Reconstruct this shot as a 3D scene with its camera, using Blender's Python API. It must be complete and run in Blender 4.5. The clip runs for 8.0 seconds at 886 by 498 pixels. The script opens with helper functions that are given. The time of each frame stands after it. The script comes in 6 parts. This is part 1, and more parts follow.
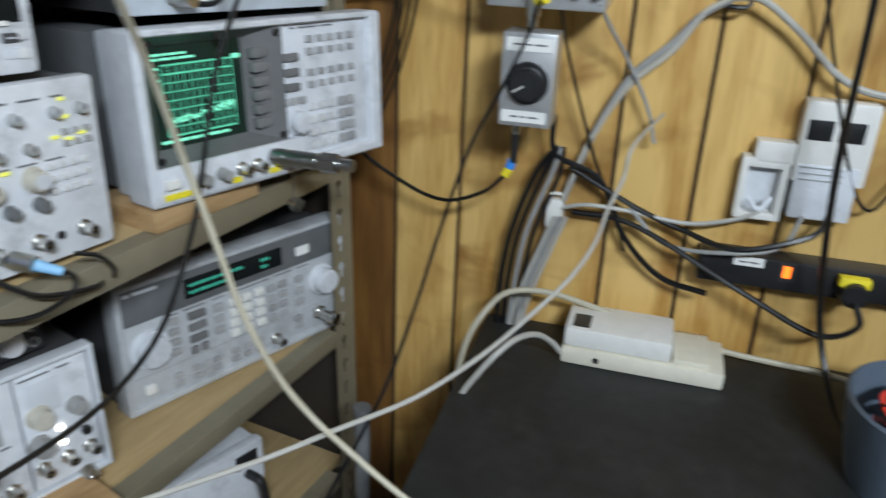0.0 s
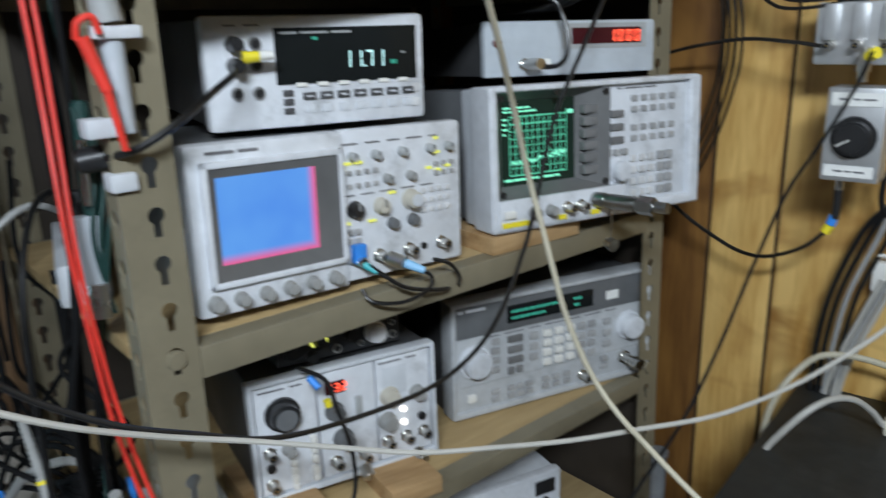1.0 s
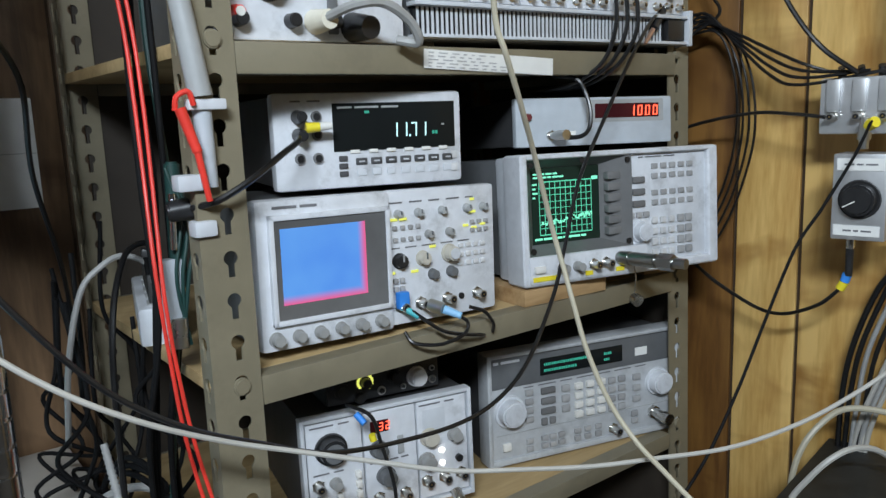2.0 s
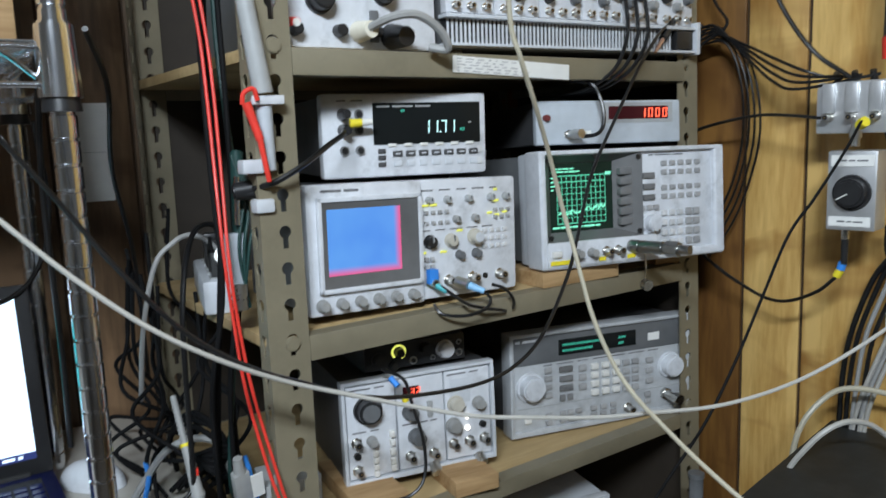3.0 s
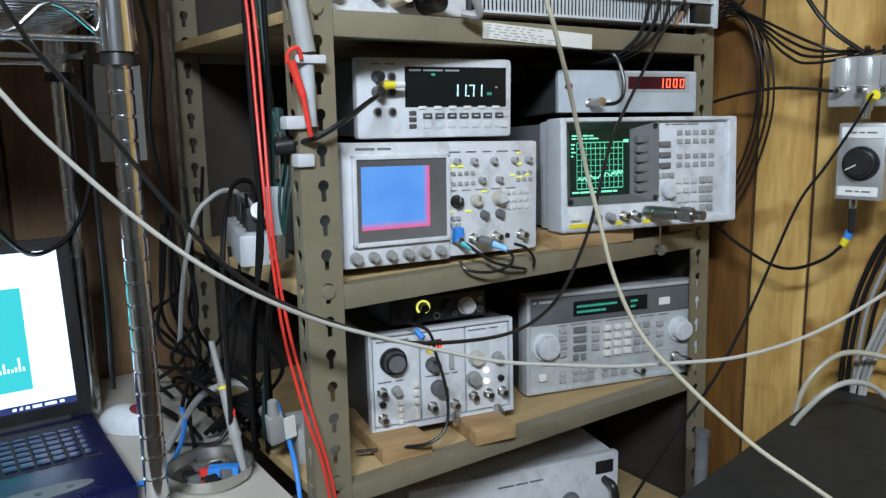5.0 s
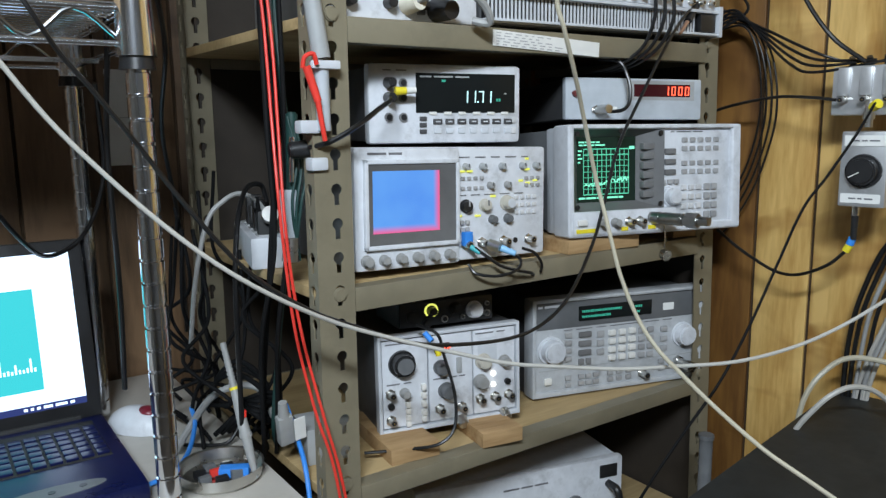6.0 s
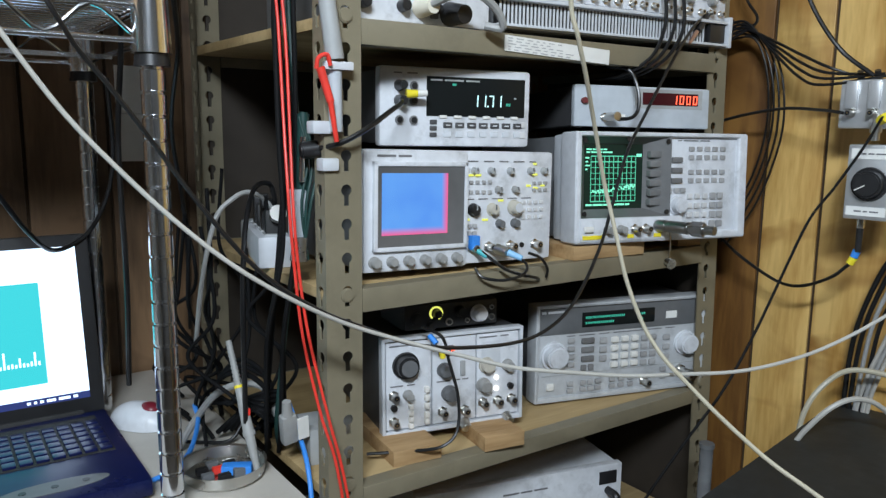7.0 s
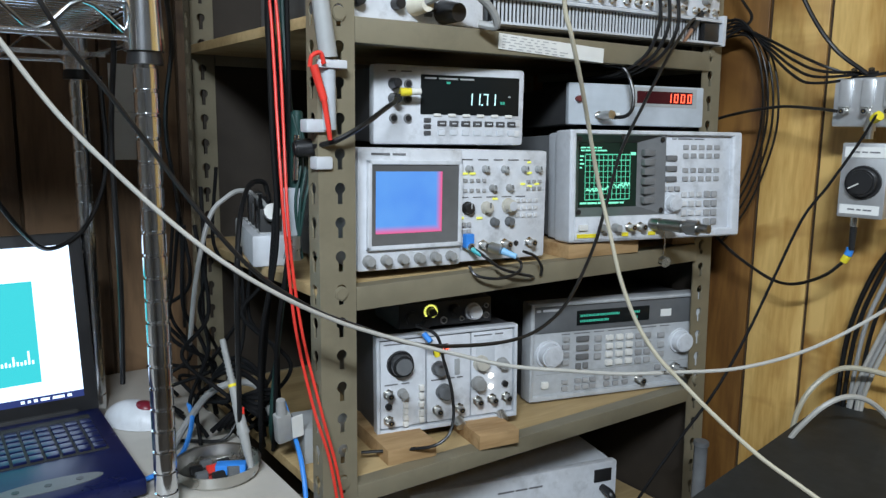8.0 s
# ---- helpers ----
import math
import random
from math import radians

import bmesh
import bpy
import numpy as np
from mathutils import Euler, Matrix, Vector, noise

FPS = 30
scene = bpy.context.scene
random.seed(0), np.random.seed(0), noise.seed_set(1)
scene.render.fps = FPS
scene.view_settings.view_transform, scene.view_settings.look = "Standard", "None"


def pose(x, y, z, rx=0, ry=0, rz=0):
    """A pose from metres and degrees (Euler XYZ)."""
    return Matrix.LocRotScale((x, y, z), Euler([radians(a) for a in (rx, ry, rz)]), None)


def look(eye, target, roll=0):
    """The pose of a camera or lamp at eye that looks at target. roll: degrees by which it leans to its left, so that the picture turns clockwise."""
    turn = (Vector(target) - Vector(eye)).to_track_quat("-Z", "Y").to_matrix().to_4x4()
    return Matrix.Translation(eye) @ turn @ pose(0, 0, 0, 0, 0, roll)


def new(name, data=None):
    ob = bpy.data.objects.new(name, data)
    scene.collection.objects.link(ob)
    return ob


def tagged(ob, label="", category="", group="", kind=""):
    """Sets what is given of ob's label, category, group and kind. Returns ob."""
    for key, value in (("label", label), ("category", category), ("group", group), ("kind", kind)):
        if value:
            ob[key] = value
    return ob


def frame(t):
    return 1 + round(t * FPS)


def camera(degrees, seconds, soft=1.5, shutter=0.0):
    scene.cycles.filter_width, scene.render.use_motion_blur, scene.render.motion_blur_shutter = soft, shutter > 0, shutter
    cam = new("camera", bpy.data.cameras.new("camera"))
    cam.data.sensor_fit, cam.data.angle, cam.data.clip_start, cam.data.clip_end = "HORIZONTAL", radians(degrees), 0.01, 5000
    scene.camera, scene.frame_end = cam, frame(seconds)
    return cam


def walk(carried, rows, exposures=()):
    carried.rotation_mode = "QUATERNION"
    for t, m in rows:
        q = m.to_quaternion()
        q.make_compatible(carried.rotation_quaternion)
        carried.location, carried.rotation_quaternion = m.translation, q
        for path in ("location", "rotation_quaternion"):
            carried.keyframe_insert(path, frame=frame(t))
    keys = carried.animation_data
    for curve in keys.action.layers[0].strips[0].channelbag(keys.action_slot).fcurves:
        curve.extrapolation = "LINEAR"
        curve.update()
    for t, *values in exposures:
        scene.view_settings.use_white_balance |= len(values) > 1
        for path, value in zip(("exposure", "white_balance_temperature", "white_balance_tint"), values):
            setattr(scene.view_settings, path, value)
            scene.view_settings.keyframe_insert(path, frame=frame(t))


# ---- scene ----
cam = camera(60.6, 8.0, soft=1.4, shutter=0.35)
PATH = [
    (0, (-0.121, -0.558, 1.313), (1.539, 0.216, 0.51), 2.3),
    (0.2, (-0.148, -0.543, 1.301), (1.465, 0.366, 0.545), 2.4),
    (0.5, (-0.175, -0.551, 1.289), (1.367, 0.516, 0.594), 2.4),
    (0.7, (-0.188, -0.582, 1.284), (1.259, 0.632, 0.626), 0.7),
    (1, (-0.221, -0.618, 1.278), (1.032, 0.833, 0.706), -1.6),
    (1.2, (-0.239, -0.617, 1.286), (0.964, 0.894, 0.768), -1.6),
    (1.5, (-0.248, -0.639, 1.276), (0.954, 0.896, 0.829), -1.4),
    (2.8, (-0.339, -0.792, 1.241), (0.836, 0.806, 0.98), -2.2),
    (3, (-0.344, -0.804, 1.234), (0.788, 0.817, 0.936), -2.1),
    (3.5, (-0.355, -0.796, 1.23), (0.742, 0.835, 0.86), -1.7),
    (4, (-0.369, -0.815, 1.221), (0.737, 0.804, 0.83), -1.7),
    (4.5, (-0.384, -0.827, 1.216), (0.74, 0.786, 0.849), -1.5),
    (5, (-0.402, -0.828, 1.213), (0.721, 0.79, 0.864), -1.0),
    (6.5, (-0.43, -0.831, 1.21), (0.707, 0.783, 0.889), -0.2),
    (7, (-0.435, -0.826, 1.21), (0.7, 0.79, 0.89), 0.7),
    (7.5, (-0.432, -0.828, 1.209), (0.705, 0.786, 0.889), 0.7),
    (8, (-0.432, -0.828, 1.21), (0.709, 0.782, 0.886), 0.7),
]
walk(cam, [(t, look(eye, target, roll)) for t, eye, target, roll in PATH], [(0, -0.05), (1.0, -0.14), (1.7, -0.14), (3.0, -0.08), (8.0, -0.03)])

# ---- world and light ----
world = bpy.data.worlds.new("world")
world.use_nodes = True
scene.world = world
world.node_tree.nodes["Background"].inputs["Color"].default_value = (0.9, 0.95, 1.0, 1)
world.node_tree.nodes["Background"].inputs["Strength"].default_value = 0.004
scene.view_settings.exposure = 0.0


def area_lamp(name, m, sx, sy, power, color):
    data = bpy.data.lights.new(name, "AREA")
    data.shape, data.size, data.size_y, data.energy, data.color = "RECTANGLE", sx, sy, power, color
    ob = new(name, data)
    ob.matrix_world = m
    return ob


# ceiling tube of the workshop, inferred from shadows, above and behind the camera
area_lamp("unseen_ceiling_light", look((-0.98, -1.45, 2.22), (0.25, -0.15, 1.0)), 0.70, 0.16, 62, (0.765, 0.87, 0.975))
# weak fill lamp, added farther back to brighten the wall and rack
area_lamp("unseen_ceiling_light", pose(0.45, -2.4, 2.33, 0, 0, 0), 1.2, 0.2, 6, (0.73, 0.87, 1.0))


# ---- materials ----
def mat(name, color, rough=0.5, metal=0.0, var=0.12, scale=40.0, bump=0.05, dirt=0.0, dirt_color=(0.03, 0.028, 0.022), emit=0.0, rand=0.0):
    """Paint, plastic or metal with fine grain, broad stains and slight relief."""
    m = bpy.data.materials.new(name)
    m.use_nodes = True
    nt = m.node_tree
    b = nt.nodes["Principled BSDF"]
    b.inputs["Roughness"].default_value, b.inputs["Metallic"].default_value = rough, metal
    tc = nt.nodes.new("ShaderNodeTexCoord")
    n1 = nt.nodes.new("ShaderNodeTexNoise")
    n1.inputs["Scale"].default_value, n1.inputs["Detail"].default_value = scale, 5
    n2 = nt.nodes.new("ShaderNodeTexNoise")
    n2.inputs["Scale"].default_value, n2.inputs["Detail"].default_value = scale * 0.22, 6
    nt.links.new(tc.outputs["Object"], n1.inputs["Vector"])
    nt.links.new(tc.outputs["Object"], n2.inputs["Vector"])
    hsv = nt.nodes.new("ShaderNodeHueSaturation")
    hsv.inputs["Color"].default_value = (*color, 1)
    add = nt.nodes.new("ShaderNodeMath")
    add.operation = "ADD"
    nt.links.new(n1.outputs["Fac"], add.inputs[0])
    nt.links.new(n2.outputs["Fac"], add.inputs[1])
    rng = nt.nodes.new("ShaderNodeMapRange")
    rng.inputs["From Min"].default_value, rng.inputs["From Max"].default_value = 0.7, 1.3
    rng.inputs["To Min"].default_value, rng.inputs["To Max"].default_value = 1 - var, 1 + var
    nt.links.new(add.outputs[0], rng.inputs["Value"])
    value = rng.outputs[0]
    if rand:
        info = nt.nodes.new("ShaderNodeObjectInfo")
        r2 = nt.nodes.new("ShaderNodeMapRange")
        r2.inputs["To Min"].default_value, r2.inputs["To Max"].default_value = 1 - rand, 1 + rand
        nt.links.new(info.outputs["Random"], r2.inputs["Value"])
        mul = nt.nodes.new("ShaderNodeMath")
        mul.operation = "MULTIPLY"
        nt.links.new(value, mul.inputs[0])
        nt.links.new(r2.outputs[0], mul.inputs[1])
        value = mul.outputs[0]
    nt.links.new(value, hsv.inputs["Value"])
    out = hsv.outputs["Color"]
    if dirt:
        n3 = nt.nodes.new("ShaderNodeTexNoise")
        n3.inputs["Scale"].default_value, n3.inputs["Detail"].default_value, n3.inputs["Roughness"].default_value = 14, 9, 0.7
        nt.links.new(tc.outputs["Object"], n3.inputs["Vector"])
        ramp = nt.nodes.new("ShaderNodeMapRange")
        ramp.inputs["From Min"].default_value, ramp.inputs["From Max"].default_value = 0.52, 0.75
        ramp.inputs["To Max"].default_value = dirt
        nt.links.new(n3.outputs["Fac"], ramp.inputs["Value"])
        mix = nt.nodes.new("ShaderNodeMixRGB")
        mix.inputs["Color2"].default_value = (*dirt_color, 1)
        nt.links.new(ramp.outputs[0], mix.inputs["Fac"])
        nt.links.new(out, mix.inputs["Color1"])
        out = mix.outputs["Color"]
    nt.links.new(out, b.inputs["Base Color"])
    r3 = nt.nodes.new("ShaderNodeMapRange")
    r3.inputs["To Min"].default_value, r3.inputs["To Max"].default_value = max(0.02, rough - 0.12), min(1, rough + 0.12)
    nt.links.new(n2.outputs["Fac"], r3.inputs["Value"])
    nt.links.new(r3.outputs[0], b.inputs["Roughness"])
    if bump:
        bp = nt.nodes.new("ShaderNodeBump")
        bp.inputs["Strength"].default_value, bp.inputs["Distance"].default_value = bump, 0.002
        nt.links.new(n1.outputs["Fac"], bp.inputs["Height"])
        nt.links.new(bp.outputs["Normal"], b.inputs["Normal"])
    if emit:
        b.inputs["Emission Color"].default_value = (*color, 1)
        b.inputs["Emission Strength"].default_value = emit
    return m


def wood(name, light, dark, axis="z", scale=9.0, knots=False, rough=0.45, rand=0.12):
    """Timber with grain along one axis, streaks and, for panelling, dark knots."""
    m = bpy.data.materials.new(name)
    m.use_nodes = True
    nt = m.node_tree
    b = nt.nodes["Principled BSDF"]
    tc = nt.nodes.new("ShaderNodeTexCoord")
    info = nt.nodes.new("ShaderNodeObjectInfo")
    shift = nt.nodes.new("ShaderNodeVectorMath")
    shift.operation = "ADD"
    sc = nt.nodes.new("ShaderNodeMath")
    sc.operation = "MULTIPLY"
    sc.inputs[1].default_value = 17.0
    nt.links.new(info.outputs["Random"], sc.inputs[0])
    nt.links.new(tc.outputs["Object"], shift.inputs[0])
    nt.links.new(sc.outputs[0], shift.inputs[1])
    mp = nt.nodes.new("ShaderNodeMapping")
    k = {"x": (0.12, 1, 1), "y": (1, 0.12, 1), "z": (1, 1, 0.12)}[axis]
    mp.inputs["Scale"].default_value = [scale * v for v in k]
    nt.links.new(shift.outputs[0], mp.inputs["Vector"])
    n1 = nt.nodes.new("ShaderNodeTexNoise")
    n1.inputs["Scale"].default_value, n1.inputs["Detail"].default_value, n1.inputs["Distortion"].default_value = 1.4, 6, 0.9
    n2 = nt.nodes.new("ShaderNodeTexNoise")
    n2.inputs["Scale"].default_value, n2.inputs["Detail"].default_value = 14, 4
    nt.links.new(mp.outputs["Vector"], n1.inputs["Vector"])
    nt.links.new(mp.outputs["Vector"], n2.inputs["Vector"])
    mixn = nt.nodes.new("ShaderNodeMath")
    mixn.operation = "MULTIPLY_ADD"
    mixn.inputs[1].default_value = 0.35
    nt.links.new(n2.outputs["Fac"], mixn.inputs[0])
    nt.links.new(n1.outputs["Fac"], mixn.inputs[2])
    ramp = nt.nodes.new("ShaderNodeValToRGB")
    ramp.color_ramp.elements[0].position, ramp.color_ramp.elements[0].color = 0.50, (*dark, 1)
    ramp.color_ramp.elements[1].position, ramp.color_ramp.elements[1].color = 0.78, (*light, 1)
    nt.links.new(mixn.outputs[0], ramp.inputs["Fac"])
    out = ramp.outputs["Color"]
    if knots:
        mk = nt.nodes.new("ShaderNodeMapping")
        mk.inputs["Scale"].default_value = (4.5, 4.5, 8.0)
        nt.links.new(shift.outputs[0], mk.inputs["Vector"])
        nk = nt.nodes.new("ShaderNodeTexNoise")
        nk.inputs["Scale"].default_value, nk.inputs["Detail"].default_value, nk.inputs["Distortion"].default_value = 1.0, 3, 0.6
        nt.links.new(mk.outputs["Vector"], nk.inputs["Vector"])
        rk = nt.nodes.new("ShaderNodeMapRange")
        rk.inputs["From Min"].default_value, rk.inputs["From Max"].default_value = 0.53, 0.72
        rk.inputs["To Max"].default_value = 0.80
        nt.links.new(nk.outputs["Fac"], rk.inputs["Value"])
        mx = nt.nodes.new("ShaderNodeMixRGB")
        mx.inputs["Color2"].default_value = (dark[0] * 0.50, dark[1] * 0.36, dark[2] * 0.22, 1)
        nt.links.new(rk.outputs[0], mx.inputs["Fac"])
        nt.links.new(out, mx.inputs["Color1"])
        out = mx.outputs["Color"]
    hsv = nt.nodes.new("ShaderNodeHueSaturation")
    r2 = nt.nodes.new("ShaderNodeMapRange")
    r2.inputs["To Min"].default_value, r2.inputs["To Max"].default_value = 1 - rand, 1 + rand
    nt.links.new(info.outputs["Random"], r2.inputs["Value"])
    nt.links.new(r2.outputs[0], hsv.inputs["Value"])
    nt.links.new(out, hsv.inputs["Color"])
    nt.links.new(hsv.outputs["Color"], b.inputs["Base Color"])
    b.inputs["Roughness"].default_value = rough
    bp = nt.nodes.new("ShaderNodeBump")
    bp.inputs["Strength"].default_value, bp.inputs["Distance"].default_value = 0.12, 0.002
    nt.links.new(n2.outputs["Fac"], bp.inputs["Height"])
    nt.links.new(bp.outputs["Normal"], b.inputs["Normal"])
    return m


def glow(name, color, strength):
    m = bpy.data.materials.new(name)
    m.use_nodes = True
    b = m.node_tree.nodes["Principled BSDF"]
    b.inputs["Base Color"].default_value = (0.01, 0.01, 0.01, 1)
    b.inputs["Emission Color"].default_value = (*color, 1)
    b.inputs["Emission Strength"].default_value = strength
    b.inputs["Roughness"].default_value = 0.2
    return m


PANEL_WOOD = wood("panel_wood", (0.76, 0.50, 0.175), (0.45, 0.235, 0.053), "z", 9, True, 0.38, 0.12)
# darker amber copy of the panelling, the rack's shade put into its colour
RACK_SHADE_WOOD = wood("rack_shade_wood", (0.26, 0.125, 0.032), (0.12, 0.05, 0.014), "z", 9, True, 0.4, 0.12)
# panelling of the north wall, darkened in colour to stand for shade
SHADED_PANEL = wood("shaded_panel_wood", (0.22, 0.13, 0.068), (0.085, 0.05, 0.026), "z", 9, True, 0.5, 0.15)
DECK_WOOD = wood("shelf_deck_wood", (0.46, 0.33, 0.165), (0.31, 0.21, 0.09), "x", 10, False, 0.6, 0.05)
BLOCK_WOOD = wood("block_wood", (0.48, 0.31, 0.15), (0.30, 0.17, 0.07), "x", 14, False, 0.65, 0.12)
FLOOR_WOOD = wood("floor_wood", (0.075, 0.06, 0.045), (0.04, 0.032, 0.025), "x", 6, False, 0.5, 0.1)
SHADE_SHEET = mat("dark_shade_sheet", (0.035, 0.027, 0.02), 0.7)
TAN = mat("tan_enamel", (0.215, 0.188, 0.128), 0.42, 0.0, 0.1, 30, 0.04, 0.35, (0.10, 0.085, 0.06))
GAP = mat("groove_shadow_paint", (0.05, 0.028, 0.012), 0.8)
WHITEWASH = mat("grey_wall_paint", (0.30, 0.30, 0.30), 0.8)
CEIL = mat("ceiling_paint", (0.26, 0.26, 0.25), 0.85)
GREY = mat("instrument_grey", (0.59, 0.615, 0.65), 0.42, 0, 0.08, 60, 0.05, 0.3, (0.22, 0.21, 0.19))
GREY_SG = mat("mid_light_grey_paint", (0.46, 0.475, 0.49), 0.45, 0, 0.12, 60, 0.05, 0.55, (0.15, 0.15, 0.145))
GREY_LT = mat("light_grey_paint", (0.655, 0.675, 0.71), 0.4, 0, 0.10, 60, 0.04, 0.62, (0.17, 0.17, 0.165))
GREY_BLUE = mat("blue_grey_paint", (0.47, 0.51, 0.55), 0.45, 0, 0.08, 50, 0.04, 0.25, (0.2, 0.2, 0.2))
GREY_MID = mat("mid_grey_paint", (0.36, 0.37, 0.37), 0.45, 0, 0.08, 60, 0.04)
GREY_DK = mat("dark_grey_paint", (0.13, 0.135, 0.14), 0.45, 0, 0.1, 60, 0.05)
BEZEL = mat("crt_bezel_grey", (0.125, 0.125, 0.125), 0.5, 0, 0.1, 60, 0.05)
BEIGE = mat("beige_plastic", (0.50, 0.47, 0.40), 0.45, 0, 0.08, 60, 0.04)
WHITE = mat("white_plastic", (0.76, 0.75, 0.71), 0.4, 0, 0.05, 60, 0.03, 0.3, (0.45, 0.42, 0.36))
IVORY = mat("ivory_plastic", (0.72, 0.68, 0.56), 0.45, 0, 0.06, 60, 0.03)
BLACK = mat("black_plastic", (0.018, 0.018, 0.019), 0.35, 0, 0.15, 60, 0.05)
BLACK_MAT = mat("black_matte", (0.028, 0.028, 0.028), 0.65, 0, 0.2, 40, 0.1)
CASE_DK = mat("dark_case_paint", (0.05, 0.05, 0.052), 0.5, 0, 0.15, 50, 0.06)
CHROME = mat("chrome", (0.84, 0.87, 0.92), 0.15, 1.0, 0.04, 40, 0.0)
STEEL = mat("nickel_steel", (0.62, 0.61, 0.58), 0.28, 1.0, 0.08, 60, 0.02)
ALU = mat("cast_aluminium", (0.60, 0.61, 0.62), 0.4, 0.7, 0.08, 60, 0.05)
BRASS = mat("brass_pin", (0.65, 0.45, 0.14), 0.3, 1.0)
KEY_DK = mat("dark_key_rubber", (0.17, 0.17, 0.17), 0.6, 0, 0.1, 80, 0.03, rand=0.2)
KEY_MD = mat("mid_key_rubber", (0.33, 0.33, 0.33), 0.6, 0, 0.1, 80, 0.03, rand=0.15)
KEY_LT = mat("light_key_plastic", (0.60, 0.60, 0.60), 0.5, 0, 0.06, 80, 0.03, rand=0.1)
KNOB_GREY = mat("knob_grey", (0.30, 0.30, 0.29), 0.45, 0, 0.08, 80, 0.03)
KEY_BLK = mat("charcoal_key_rubber", (0.06, 0.06, 0.063), 0.55, 0, 0.1, 80, 0.03, rand=0.2)
YELLOW = mat("yellow_tape", (0.80, 0.66, 0.03), 0.5)
BLUE = mat("blue_boot", (0.04, 0.25, 0.75), 0.45)
# black laptop plastic, the blue light falling on it mixed into the colour
BLUE_LIT_BLACK = mat("blue_lit_black_plastic", (0.004, 0.008, 0.055), 0.30, 0, 0.15, 60, 0.05)
DULL_RED = mat("dull_red_plastic", (0.16, 0.03, 0.03), 0.45)
GUNMETAL = mat("dark_nickel", (0.34, 0.34, 0.33), 0.3, 1.0, 0.08, 60, 0.02)
RED = mat("red_pvc", (0.75, 0.045, 0.03), 0.4)
INK = mat("printed_ink", (0.16, 0.16, 0.17), 0.6, 0, 0.2)
PRINT = mat("faint_print", (0.45, 0.45, 0.46), 0.7)
PAPER = mat("paper_label", (0.80, 0.80, 0.77), 0.7, 0, 0.04, 50, 0.02)
WIRE_BLK = mat("black_cable", (0.009, 0.009, 0.0095), 0.33, 0, 0.2, 60, 0.05)
WIRE_DULL = mat("dull_black_cable", (0.005, 0.005, 0.0055), 0.75, 0, 0.2, 60, 0.05)
WIRE_DULL.node_tree.nodes["Principled BSDF"].inputs["Specular IOR Level"].default_value = 0.2
SILVER = mat("bright_silver", (0.82, 0.82, 0.84), 0.3, 0.15, 0.05, 60, 0.02)
WIRE_GRY = mat("grey_cable", (0.33, 0.33, 0.32), 0.45, 0, 0.1, 60, 0.05)
WIRE_WHT = mat("white_cable", (0.45, 0.435, 0.395), 0.45, 0, 0.06, 60, 0.03)
WIRE_CRM = mat("cream_cable", (0.47, 0.43, 0.325), 0.45, 0, 0.06, 60, 0.03)
WIRE_TEAL = mat("dark_teal_cable", (0.012, 0.045, 0.040), 0.45, 0, 0.1, 60, 0.03)
WIRE_GLASS = mat("smoked_display_glass", (0.012, 0.014, 0.014), 0.12, 0, 0.1, 20, 0.0)
GREEN_GLASS = mat("green_crt_glass", (0.015, 0.03, 0.022), 0.12, 0, 0.1, 20, 0.0)
RED_GLASS = mat("red_display_window", (0.06, 0.012, 0.014), 0.15, 0, 0.1, 20, 0.0)
for dark in (WIRE_GLASS, GREEN_GLASS, RED_GLASS):
    dark.node_tree.nodes["Principled BSDF"].inputs["Specular IOR Level"].default_value = 0.12
TABLE_BLK = mat("black_table_top", (0.0150, 0.0168, 0.0166), 0.64, 0, 0.35, 45, 0.25, 0.30, (0.06, 0.06, 0.056))
DESK_TOP = mat("pale_desk_laminate", (0.50, 0.47, 0.42), 0.45, 0, 0.06, 30, 0.03, 0.3, (0.25, 0.21, 0.16))
def tube_face(name, a, b, strength):
    """A lit picture tube, uneven over its face."""
    m = glow(name, a, strength)
    nt = m.node_tree
    tc, nz, mx = nt.nodes.new("ShaderNodeTexCoord"), nt.nodes.new("ShaderNodeTexNoise"), nt.nodes.new("ShaderNodeMixRGB")
    nz.inputs["Scale"].default_value, nz.inputs["Detail"].default_value = 16, 2
    mx.inputs["Color1"].default_value, mx.inputs["Color2"].default_value = (*a, 1), (*b, 1)
    nt.links.new(tc.outputs["Object"], nz.inputs["Vector"])
    nt.links.new(nz.outputs["Fac"], mx.inputs["Fac"])
    nt.links.new(mx.outputs["Color"], nt.nodes["Principled BSDF"].inputs["Emission Color"])
    return m


G_CRT = tube_face("scope_screen_blue", (0.06, 0.24, 0.86), (0.16, 0.46, 0.98), 1.0)


